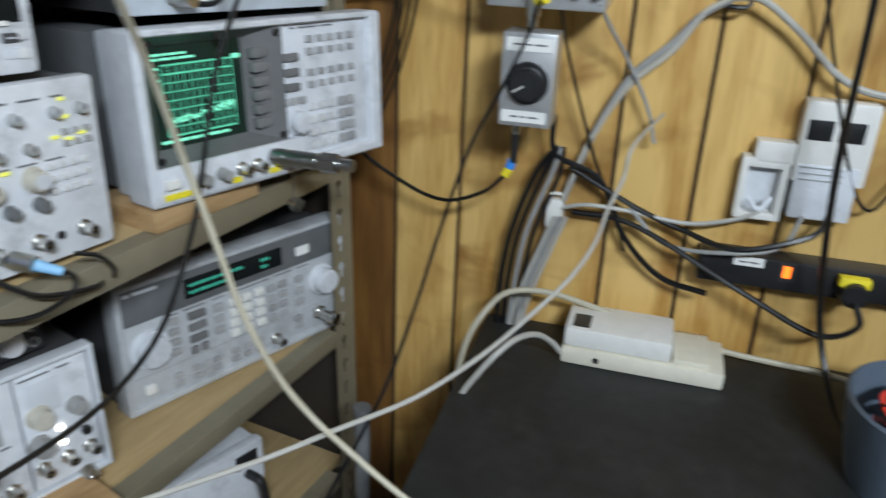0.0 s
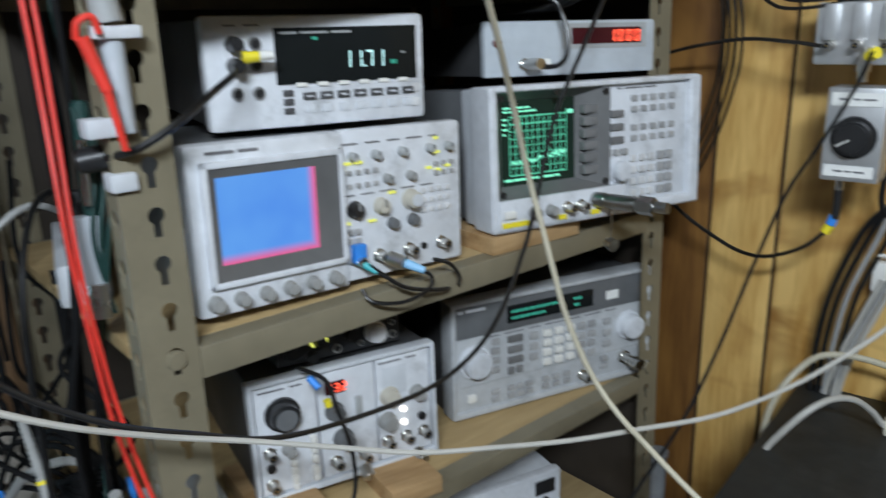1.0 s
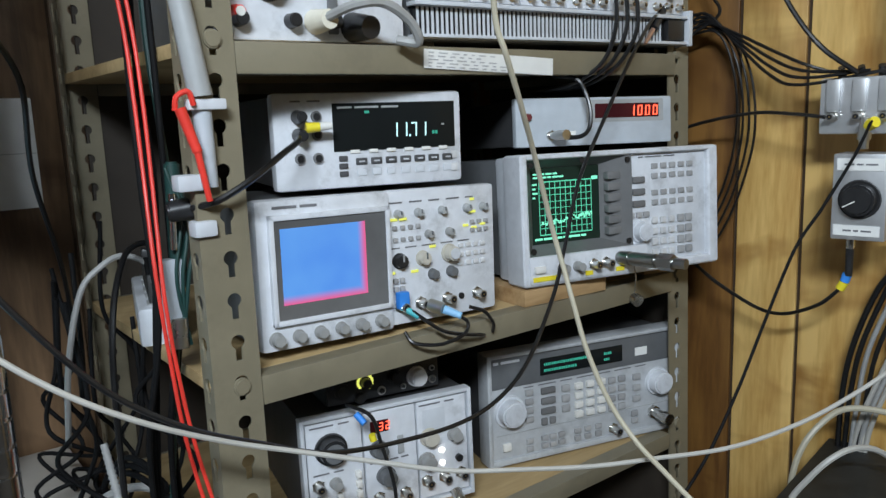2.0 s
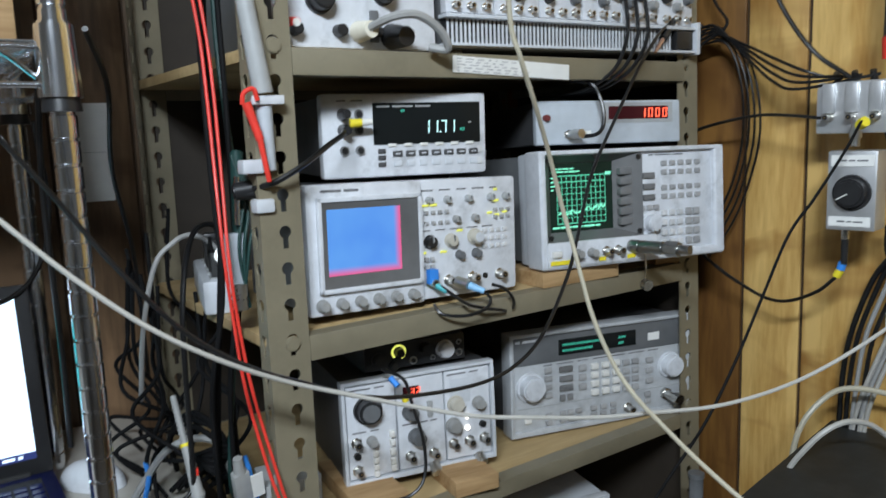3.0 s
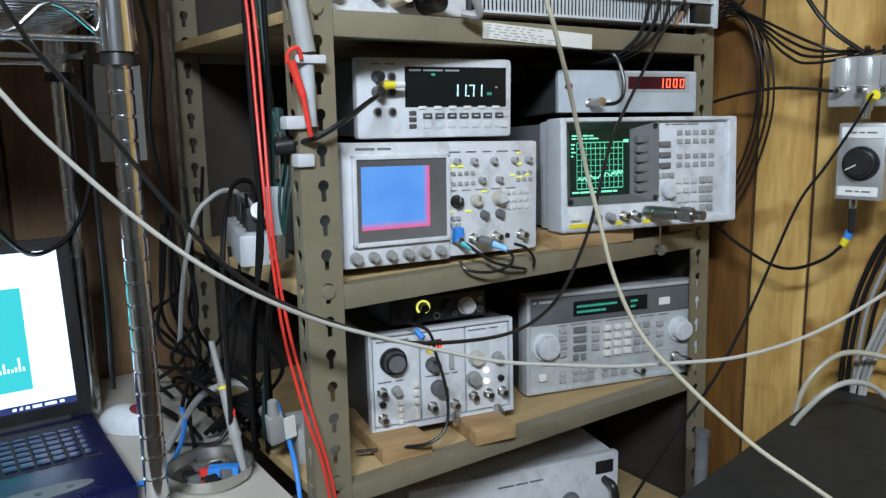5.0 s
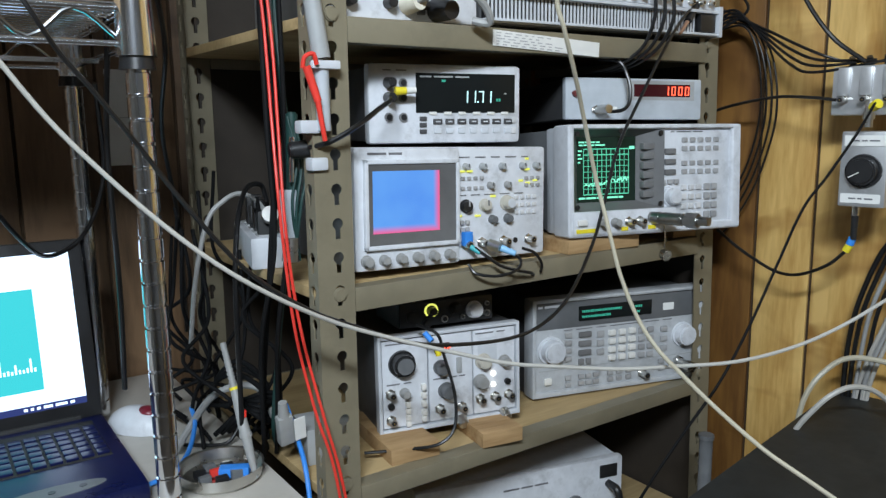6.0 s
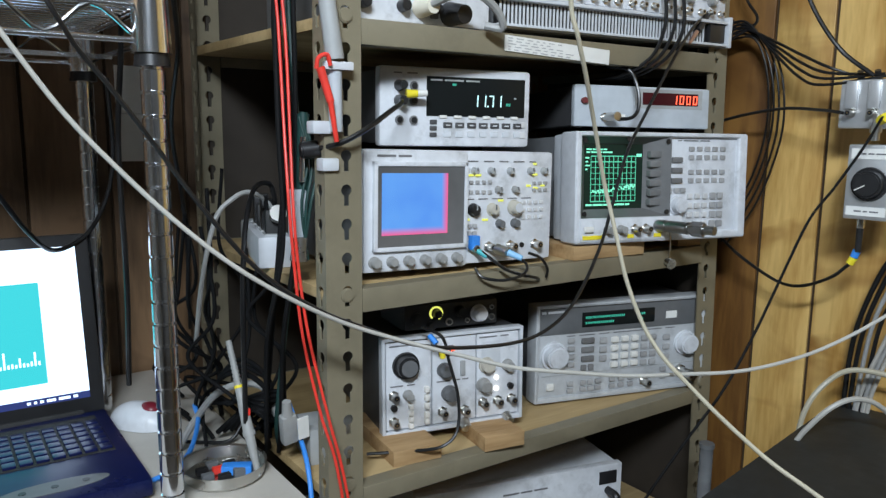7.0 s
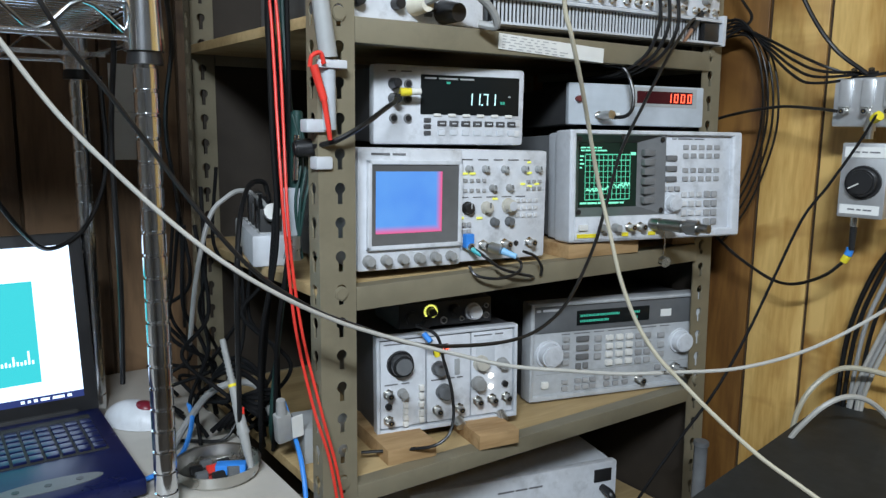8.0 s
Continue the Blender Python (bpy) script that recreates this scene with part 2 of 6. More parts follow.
def red_fringe(m, x_edge, z_edge, color):
    """The tube's red fringe fades in towards its side and lower edges."""
    nt = m.node_tree
    b = nt.nodes["Principled BSDF"]
    lit = b.inputs["Emission Color"].links[0].from_socket
    tc, sep = nt.nodes.new("ShaderNodeTexCoord"), nt.nodes.new("ShaderNodeSeparateXYZ")
    nt.links.new(tc.outputs["Object"], sep.inputs["Vector"])
    ramps = []
    for axis, start, end in (("X", *x_edge), ("Z", *z_edge)):
        r = nt.nodes.new("ShaderNodeMapRange")
        r.interpolation_type = "SMOOTHSTEP"
        r.inputs["From Min"].default_value, r.inputs["From Max"].default_value = min(start, end), max(start, end)
        if start > end:
            r.inputs["To Min"].default_value, r.inputs["To Max"].default_value = 1.0, 0.0
        nt.links.new(sep.outputs[axis], r.inputs["Value"])
        ramps.append(r)
    top, mx = nt.nodes.new("ShaderNodeMath"), nt.nodes.new("ShaderNodeMixRGB")
    top.operation = "MAXIMUM"
    for i, r in enumerate(ramps):
        nt.links.new(r.outputs["Result"], top.inputs[i])
    mx.inputs["Color2"].default_value = (*color, 1)
    nt.links.new(top.outputs["Value"], mx.inputs["Fac"])
    nt.links.new(lit, mx.inputs["Color1"])
    nt.links.new(mx.outputs["Color"], b.inputs["Emission Color"])


red_fringe(G_CRT, (0.1195, 0.1322), (0.0665, 0.0530), (0.90, 0.12, 0.30))
G_GREEN = glow("spectrum_trace_green", (0.24, 0.95, 0.66), 1.2)
G_GRID = glow("spectrum_grid_green", (0.14, 0.86, 0.55), 0.85)
G_TEAL = glow("vfd_teal", (0.06, 0.55, 0.40), 0.7)
G_WHITE = glow("vfd_white", (0.55, 0.95, 1.0), 1.6)
G_RED = glow("led_red", (1.0, 0.10, 0.05), 3.0)
G_YEL = glow("led_yellow_green", (0.80, 0.85, 0.16), 1.1)
G_LED = glow("led_white", (1.0, 0.98, 0.92), 4.0)
G_ORANGE = glow("neon_orange", (1.0, 0.20, 0.02), 2.5)
G_LAP = glow("laptop_white", (0.62, 0.78, 1.0), 2.0)
G_CYAN = glow("laptop_cyan", (0.05, 0.72, 0.80), 1.0)
G_BLUE = glow("laptop_taskbar_blue", (0.03, 0.05, 0.22), 0.9)


# ---- mesh helpers ----
def box(bm, x0, y0, z0, x1, y1, z1, bevel=0.0, seg=2):
    r = bmesh.ops.create_cube(bm, size=1.0)
    vs = r["verts"]
    bmesh.ops.scale(bm, vec=(abs(x1 - x0), abs(y1 - y0), abs(z1 - z0)), verts=vs)
    bmesh.ops.translate(bm, vec=((x0 + x1) / 2, (y0 + y1) / 2, (z0 + z1) / 2), verts=vs)
    if bevel:
        es = list({e for v in vs for e in v.link_edges})
        bmesh.ops.bevel(bm, geom=es, offset=bevel, segments=seg, affect="EDGES", profile=0.6)


def cyl(bm, p, axis, r, h, seg=20, r2=None, bevel=0.0):
    """A cylinder or cone from p along axis for h."""
    a = Vector(axis).normalized()
    m = Matrix.Translation(Vector(p) + a * h / 2) @ a.to_track_quat("Z", "Y").to_matrix().to_4x4()
    res = bmesh.ops.create_cone(bm, cap_ends=True, segments=seg, radius1=r, radius2=r if r2 is None else r2, depth=h, matrix=m)
    if bevel:
        far = Vector(p) + a * h
        es = [e for e in {e for v in res["verts"] for e in v.link_edges} if all(abs((v.co - far).dot(a)) < 1e-5 for v in e.verts)]
        bmesh.ops.bevel(bm, geom=es, offset=bevel, segments=2, affect="EDGES")


def spline(pts, n=8):
    """Points of a smooth curve through pts."""
    P = [Vector(p) for p in pts]
    P = [2 * P[0] - P[1]] + P + [2 * P[-1] - P[-2]]
    out = []
    for i in range(1, len(P) - 2):
        a, b, c, d = P[i - 1:i + 3]
        for k in range(n):
            t = k / n
            out.append(0.5 * (2 * b + (c - a) * t + (2 * a - 5 * b + 4 * c - d) * t * t + (3 * b - a - 3 * c + d) * t ** 3))
    out.append(P[-2])
    return out


def tube(bm, pts, r, seg=8, n=8):
    """A round tube along a smooth curve through pts."""
    c = spline(pts, n)
    rings, side = [], None
    for i, p in enumerate(c):
        t = (c[min(i + 1, len(c) - 1)] - c[max(i - 1, 0)]).normalized()
        if side is None:
            side = t.orthogonal().normalized()
        side = (side - t * side.dot(t)).normalized()
        up = t.cross(side)
        rings.append([bm.verts.new(p + r * (math.cos(2 * math.pi * k / seg) * side + math.sin(2 * math.pi * k / seg) * up)) for k in range(seg)])
    for a, b in zip(rings, rings[1:]):
        for k in range(seg):
            bm.faces.new((a[k], a[(k + 1) % seg], b[(k + 1) % seg], b[k]))
    bm.faces.new(rings[0][::-1])
    bm.faces.new(rings[-1])


def finish(ob, material, smooth=True):
    ob.data.materials.append(material)
    if smooth:
        ob.data.polygons.foreach_set("use_smooth", [True] * len(ob.data.polygons))
        ob.data.set_sharp_from_angle(angle=radians(35))


def part(name, bm, material, parent=None, label="", smooth=True):
    """Links a bmesh as one mesh object under a thing or a part."""
    me = bpy.data.meshes.new(name)
    bmesh.ops.recalc_face_normals(bm, faces=bm.faces)
    bm.to_mesh(me)
    bm.free()
    ob = new(name, me)
    finish(ob, material, smooth)
    if parent:
        ob.parent = parent
    if label:
        tagged(ob, label)
    return ob


def twin(ob, x, y, z):
    """One more part on the same mesh, moved."""
    o = ob.copy()
    scene.collection.objects.link(o)
    o.location = (x, y, z)
    return o


def thing(name, m, label, category, group=""):
    e = new(name)
    e.empty_display_size = 0.05
    e.matrix_world = m
    return tagged(e, label, category, group)


def bx(name, mt, parent, x0, y0, z0, x1, y1, z1, bevel=0.0, label=""):
    bm = bmesh.new()
    box(bm, x0, y0, z0, x1, y1, z1, bevel)
    return part(name, bm, mt, parent, label)


def cy(name, mt, parent, p, axis, r, h, seg=20, r2=None, bevel=0.0, label=""):
    bm = bmesh.new()
    cyl(bm, p, axis, r, h, seg, r2, bevel)
    return part(name, bm, mt, parent, label)


def tb(name, mt, parent, pts, r, label="", seg=8):
    bm = bmesh.new()
    tube(bm, pts, r, seg)
    return part(name, bm, mt, parent, label)


def cable(name, mt, pts, r, label, group=""):
    bm = bmesh.new()
    tube(bm, pts, r)
    ob = part(name, bm, mt, None)
    return tagged(ob, label, "cable", group)


SEG = {"0": "abcdef", "1": "bc", "2": "abged", "3": "abgcd", "7": "abc"}


def digits(name, text, mt, parent, x, y, z, h, lean=0.1):
    """Seven-segment figures on a panel that faces -y; x, z: lower left."""
    bm = bmesh.new()
    w, t = h * 0.5, h * 0.13
    for ch in text:
        if ch == ".":
            box(bm, x - h * 0.14, y, z, x - h * 0.02, y + 0.0006, z + t)
            continue
        place = {"a": (0, h - t, w, h), "d": (0, 0, w, t), "g": (0, h / 2 - t / 2, w, h / 2 + t / 2), "f": (0, h / 2, t, h), "b": (w - t, h / 2, w, h), "e": (0, 0, t, h / 2), "c": (w - t, 0, w, h / 2)}
        for s in SEG[ch]:
            a, b, c, d = place[s]
            g = t * 0.12
            box(bm, x + a + g, y, z + b + g, x + c - g, y + 0.0006, z + d - g)
        x += h * 0.78
    for v in bm.verts:
        v.co.x += (v.co.z - z) * lean
    return part(name, bm, mt, parent)


def bars(name, mt, parent, x, y, z, lengths, h, gap, step, up=True):
    """Rows of plain bars in place of writing too small to read."""
    bm = bmesh.new()
    for i, row in enumerate(lengths):
        xx = x
        for w in row:
            box(bm, xx, y, z - i * step, xx + w, y + 0.0006, z - i * step + h)
            xx += w + gap
    return tagged(part(name, bm, mt, parent), kind="stuff")


def key_grid(parent, mt, xs, zs, w, h, d, y=0.0, name="key"):
    """Alike keys that share one mesh, on a panel that faces -y."""
    bm = bmesh.new()
    box(bm, -w / 2, -d, -h / 2, w / 2, 0.001, h / 2, min(w, h) * 0.18, 2)
    first = None
    for z in zs:
        for x in xs:
            if first is None:
                first = part(name, bm, mt, parent)
                first.location = (x, y, z)
            else:
                twin(first, x, y, z)
    return first


def knob(parent, mt, x, z, r, d, y=0.0, cap=None, line=None, name="knob", label=""):
    """A turned knob with a skirt and a grooved grip."""
    bm = bmesh.new()
    cyl(bm, (0, 0.0005, 0), (0, -1, 0), r, d * 0.25, 24, r * 0.96)
    cyl(bm, (0, -d * 0.2, 0), (0, -1, 0), r * 0.84, d * 0.8, 18, r * 0.76, r * 0.1)
    k = part(name, bm, mt, parent, label)
    k.location = (x, y, z)
    if cap:
        cy("cap", cap, k, (0, -d, 0), (0, -1, 0), r * 0.6, 0.0012, 20)
    if line:
        bx("pointer", line, k, -r * 0.06, -d - 0.002, 0, r * 0.06, -d + 0.0004, r * 0.8)
    return k


def bnc(parent, x, z, y=0.0, r=0.0062, d=0.014, name="bnc_socket"):
    """A coaxial socket: flange, barrel, two lugs, dark bore."""
    bm = bmesh.new()
    cyl(bm, (0, 0.0005, 0), (0, -1, 0), r * 1.35, 0.002, 6)
    cyl(bm, (0, -0.001, 0), (0, -1, 0), r * 0.85, d, 18)
    cyl(bm, (-r * 1.05, -d * 0.75, 0), (1, 0, 0), r * 0.16, r * 2.1, 8)
    k = part(name, bm, STEEL, parent)
    k.location = (x, y, z)
    cy("bore", BLACK, k, (0, -d - 0.0006, 0), (0, -1, 0), r * 0.6, 0.0008, 14)
    cy("pin", BRASS, k, (0, -d - 0.001, 0), (0, -1, 0), r * 0.16, 0.001, 8)
    return k


# ---- room ----
def plank_wall(name, m, edges, top, mt, label, shaded=(0, 0, None)):
    """A panelled wall: a backing sheet with a plank between each two grooves; it faces local -y."""
    root = thing(name, m, label, "wall")
    root["kind"] = "structure"
    bx("backing", GAP, root, edges[0], 0.006, 0, edges[-1], 0.10, top)
    for a, b in zip(edges, edges[1:]):
        # planks within this span get the copy with painted shade
        dark = shaded[0] <= a < shaded[1]
        bx("plank", shaded[2] if dark else mt, root, a + 0.0028, 0, 0.001, b - 0.0028, 0.008, top - 0.001, 0.0022)
    return root


ground = bx("floor", FLOOR_WOOD, None, -2.3, -3.3, -0.05, 1.75, 0.75, 0)
tagged(ground, "dark worn wooden workshop floor", "floor", kind="structure")
roof = bx("ceiling", CEIL, None, -2.3, -3.3, 2.4, 1.75, 0.85, 2.5)
tagged(roof, "plain off-white workshop ceiling", "ceiling", kind="structure")
WALL = pose(0.831, 0.1465, 0, 0, 0, -80)
east_edges = [-0.52, -0.40, -0.19, -0.06, 0.05, 0.164, 0.2665, 0.490, 0.602, 0.72, 0.93, 1.06, 1.17, 1.38, 1.51, 1.64, 1.85, 2.05, 2.3, 2.6, 2.9, 3.2, 3.45]
plank_wall("wall_east", WALL, east_edges, 2.4, PANEL_WOOD, "honey-coloured knotty wood panelling with dark grooves", (-0.52, 0.16, RACK_SHADE_WOOD))
north_edges = [-2.3 + 0.135 * i for i in range(23)]
plank_wall("wall_north", pose(0, 0.64, 0), north_edges, 2.4, SHADED_PANEL, "wood panelling behind the rack, its shade painted in as dark brown")
tagged(bx("wall_west", CEIL, None, -2.4, -3.3, 0, -2.3, 0.75, 2.4), "plain pale workshop wall", "wall", kind="structure")
tagged(bx("wall_south", WHITEWASH, None, -2.3, -3.4, 0, 1.75, -3.3, 2.4), "plain pale workshop wall", "wall", kind="structure")


# ---- shelving rack ----
def keyhole_strip(bm, m, z0, count, left, right, pitch=0.0422, skip=()):
    """A strip of sheet steel with a real keyhole in each pitch; m takes (u, depth, z) into the post."""
    rect = (left, right, -pitch / 2, pitch / 2)
    angles = sorted({2 * math.pi * k / 28 for k in range(28)} | {math.atan2(b, a) % (2 * math.pi) for a in rect[:2] for b in rect[2:]})

    def outer(a):
        c, s = math.cos(a), math.sin(a)
        d = []
        if abs(c) > 1e-6:
            d.append((rect[1] if c > 0 else rect[0]) / c)
        if abs(s) > 1e-6:
            d.append((rect[3] if s > 0 else rect[2]) / s)
        d = min(d)
        return c * d, s * d

    def inner(a):
        c, s = math.cos(a), math.sin(a)
        oz, r = 0.0045, 0.0072
        q = s * oz
        d = q + math.sqrt(max(0, q * q - oz * oz + r * r))
        if s < 0:
            d = max(d, min(0.0034 / max(abs(c), 1e-6), 0.0145 / -s))
        return c * d, s * d

    for i in range(count):
        zc = z0 + i * pitch
        ring = []
        for a in angles:
            o = outer(a)
            q = o if i in skip else inner(a)
            if i in skip:
                q = (o[0] * 0.05, o[1] * 0.05)
            ring.append([bm.verts.new(m @ Vector(v)) for v in ((o[0], 0, zc + o[1]), (q[0], 0, zc + q[1]), (q[0], 0.0022, zc + q[1]), (o[0], 0.0022, zc + o[1]))])
        for a, b in zip(ring, ring[1:] + ring[:1]):
            for k in range(3):
                bm.faces.new((a[k], b[k], b[k + 1], a[k + 1]))


rack = thing("shelving_rack", pose(0, 0, 0), "tan enamelled steel shelving rack with keyhole posts", "shelf rack")


def rack_post(x, y, flip, back, lean=0.0):
    """An angle post; flip: the side flange stands at the right; back: the front flange faces the wall; lean: shift for each metre up."""
    bm = bmesh.new()
    z0, n = 1.0 - 0.0422 * 23, 44
    face = Matrix.Translation((x, y, 0)) @ (Matrix.Diagonal((-1, 1, 1, 1)) if flip else Matrix.Identity(4))
    if back:
        face = face @ Matrix.Diagonal((1, -1, 1, 1))
    keyhole_strip(bm, face, z0, n, -0.029, 0.021)
    turn = face @ Matrix.Translation((-0.029, 0, 0)) @ Matrix(((0, 1, 0, 0), (1, 0, 0, 0), (0, 0, 1, 0), (0, 0, 0, 1)))
    keyhole_strip(bm, turn @ Matrix.Translation((0.015, 0, 0)), z0, n, -0.015, 0.013)
    bmesh.ops.remove_doubles(bm, verts=bm.verts, dist=0.00002)
    for v in bm.verts:
        v.co.x += lean * (v.co.z - 1.03)
    return part("post", bm, TAN, rack, smooth=False)


rack_post(0, 0, False, False)
rack_post(0.728, 0.004, True, False, -0.03)
rack_post(0, 0.505, False, True)
rack_post(0.715, 0.505, True, True, -0.03)
for z in (1.0, 1.0 + 0.0422 * 8, 1.0 - 0.0422 * 6):
    cy("bolt", TAN, rack, (0, 0.001, z), (0, -1, 0), 0.0095, 0.004, 24, 0.0085, 0.0012)
    cy("bolt", TAN, rack, (0.728 - 0.03 * (z - 1.03), 0.005, z), (0, -1, 0), 0.0085, 0.004, 24, 0.0075, 0.0012)


def shelf(z, lip):
    """A shelf: a particle-board deck carried by folded steel rails. z: top."""
    s = bx("shelf", DECK_WOOD, rack, -0.024, 0.024, z - 0.014, 0.750, 0.497, z, 0.001, "pale particle-board shelf deck")
    front = bmesh.new()
    box(front, 0.0215, -0.001, z - lip, 0.709, 0.003, z - 0.0005, 0.0012)
    box(front, 0.0215, 0.002, z - 0.004, 0.709, 0.025, z - 0.0005)
    box(front, 0.0215, 0.003, z - lip, 0.709, 0.022, z - lip + 0.002)
    part("front_rail", front, TAN, s)
    bx("back_rail", TAN, s, 0.0215, 0.499, z - lip, 0.709, 0.503, z, 0.001)
    bx("side_rail", TAN, s, 0.748, 0.026, z - lip, 0.752, 0.478, z - 0.015, 0.001)
    return s


for z in (1.337, 1.006, 0.738, 0.47, 0.1):
    shelf(z, 0.026 if z < 0.9 else 0.031)
# dark sheets added at back and side to stand for the rack's deep shade
bx("back_shade_sheet", SHADE_SHEET, rack, 0.0, 0.507, 0.02, 0.715, 0.512, 1.75)
bx("side_shade_sheet", SHADE_SHEET, rack, 0.7575, 0.032, 0.02, 0.7605, 0.47, 1.75)
# strip of paper label on the lip of the shelf
lab = bx("shelf_label", PAPER, None, 0, -0.0005, -0.021, 0.205, 0.0005, 0)
lab.matrix_world = pose(0.242, -0.0025, 1.3338, 0, 2.2, 0)
tagged(lab, "white paper label strip stuck on the shelf edge", "label")
random.seed(4)
bars("small_print", PRINT, lab, 0.006, -0.0012, -0.004, [[random.uniform(0.004, 0.016) for _ in range(random.randint(6, 9))] for _ in range(5)], 0.0012, 0.007, 0.0038)


# ---- instruments ----
def fitted(x, y, z, rx, ry, rz, wide, high):
    """Where an instrument stands, with its lean and its width and height against the drawn size."""
    return pose(x, y, z, rx, ry, rz) @ Matrix.Diagonal((wide, 1, high, 1))


def oscilloscope():
    o = thing("oscilloscope", fitted(0.0357, 0.0298, 1.0125, -1.5, 1.3, -2.5, 0.983, 1.0), "grey bench oscilloscope with a blue lit screen on the rack shelf", "oscilloscope")
    w, h = 0.326, 0.168
    bx("case", GREY_DK, o, 0.004, 0.014, 0.008, w - 0.004, 0.22, h - 0.002, 0.005)
    bx("front_panel", GREY_LT, o, 0.166, 0.0, 0.008, w, 0.018, h, 0.005)
    bx("screen_panel", GREY_LT, o, 0.0, -0.006, 0.006, 0.166, 0.018, h, 0.006)
    for x in (0.03, 0.29):
        bx("foot", BLACK, o, x - 0.012, 0.03, 0, x + 0.012, 0.055, 0.009, 0.002)
        bx("foot", BLACK, o, x - 0.012, 0.18, 0, x + 0.012, 0.20, 0.009, 0.002)
    # raised rim, sloped bezel and the tube
    x0, x1, z0, z1 = 0.013, 0.162, 0.034, 0.152
    rim = bmesh.new()
    for a, b, c, d in ((x0, z0, x1, z0 + 0.006), (x0, z1 - 0.006, x1, z1), (x0, z0, x0 + 0.006, z1), (x1 - 0.006, z0, x1, z1)):
        box(rim, a, -0.012, b, c, -0.005, d, 0.0015)
    part("screen_rim", rim, GREY_LT, o)
    bz = bmesh.new()
    ins = 0.021
    a = [(x0 + 0.005, -0.0105, z0 + 0.005), (x1 - 0.005, -0.0105, z0 + 0.005), (x1 - 0.005, -0.0105, z1 - 0.005), (x0 + 0.005, -0.0105, z1 - 0.005)]
    b = [(x0 + 0.014, -0.0064, z0 + ins), (x1 - 0.031, -0.0064, z0 + ins), (x1 - 0.031, -0.0064, z1 - ins + 0.006), (x0 + 0.014, -0.0064, z1 - ins + 0.006)]
    va, vb = [bz.verts.new(p) for p in a], [bz.verts.new(p) for p in b]
    for k in range(4):
        bz.faces.new((va[k], va[(k + 1) % 4], vb[(k + 1) % 4], vb[k]))
    part("bezel", bz, BEZEL, o)
    s = bx("screen", G_CRT, o, b[0][0], -0.0068, b[0][2], b[1][0], -0.0058, b[2][2], label="lit pale blue screen with a red lower edge")
    bars("logo_bar", INK, o, 0.02, -0.0066, 0.158, [[0.028, 0.02]], 0.003, 0.004, 0.004)
    for i in range(6):
        knob(o, KNOB_GREY, 0.016 + i * 0.026, 0.020, 0.0075 if i else 0.0085, 0.012, -0.006)
    # right half: rows of knobs, keys and lit marks
    for x, z in ((0.179, 0.140), (0.208, 0.140), (0.243, 0.140), (0.281, 0.140), (0.307, 0.140), (0.222, 0.113), (0.253, 0.113)):
        knob(o, KNOB_GREY if z < 0.12 else GREY_MID, x, z, 0.0056, 0.009, line=GREY_DK)
    knob(o, BLACK, 0.179, 0.085, 0.0098, 0.010, line=GREY_MID)
    knob(o, BEIGE, 0.212, 0.085, 0.0095, 0.011, line=GREY_DK)
    knob(o, BEIGE, 0.252, 0.087, 0.0115, 0.014, cap=GREY)
    knob(o, GREY_DK, 0.226, 0.064, 0.0068, 0.010)
    knob(o, GREY_DK, 0.254, 0.064, 0.0072, 0.010)
    key_grid(o, KEY_MD, [0.174 + i * 0.011 for i in range(4)], (0.124, 0.110), 0.006, 0.005, 0.0025)
    key_grid(o, KEY_LT, [0.270 + i * 0.0115 for i in range(4)], (0.094, 0.083, 0.072), 0.0072, 0.0055, 0.0025)
    key_grid(o, KEY_MD, [0.289, 0.300, 0.311], (0.122, 0.112), 0.006, 0.005, 0.003)
    key_grid(o, KEY_MD, [0.172, 0.181], (0.062, 0.052), 0.006, 0.006, 0.004)
    for x, z, ww in ((0.168, 0.1325, 0.010), (0.181, 0.1325, 0.010), (0.287, 0.1335, 0.008), (0.287, 0.149, 0.006), (0.275, 0.117, 0.008), (0.288, 0.1135, 0.008), (0.302, 0.117, 0.008), (0.223, 0.096, 0.009), (0.195, 0.069, 0.010), (0.169, 0.070, 0.003)):
        bx("indicator_light", G_YEL, o, x, -0.0016, z, x + ww, 0.001, z + 0.003)
    bars("small_print", INK, o, 0.166, -0.0006, 0.1525, [[0.02, 0.018, 0.016, 0.02, 0.012]], 0.0018, 0.01, 0.005)
    bars("small_print", INK, o, 0.166, -0.0006, 0.0995, [[0.014, 0.016, 0.02, 0.018, 0.018]], 0.0015, 0.008, 0.005)
    for x in (0.178, 0.207, 0.247, 0.294):
        bnc(o, x, 0.031)
    cy("jack", BLACK, o, (0.269, 0.001, 0.031), (0, -1, 0), 0.004, 0.003, 14)
    return o


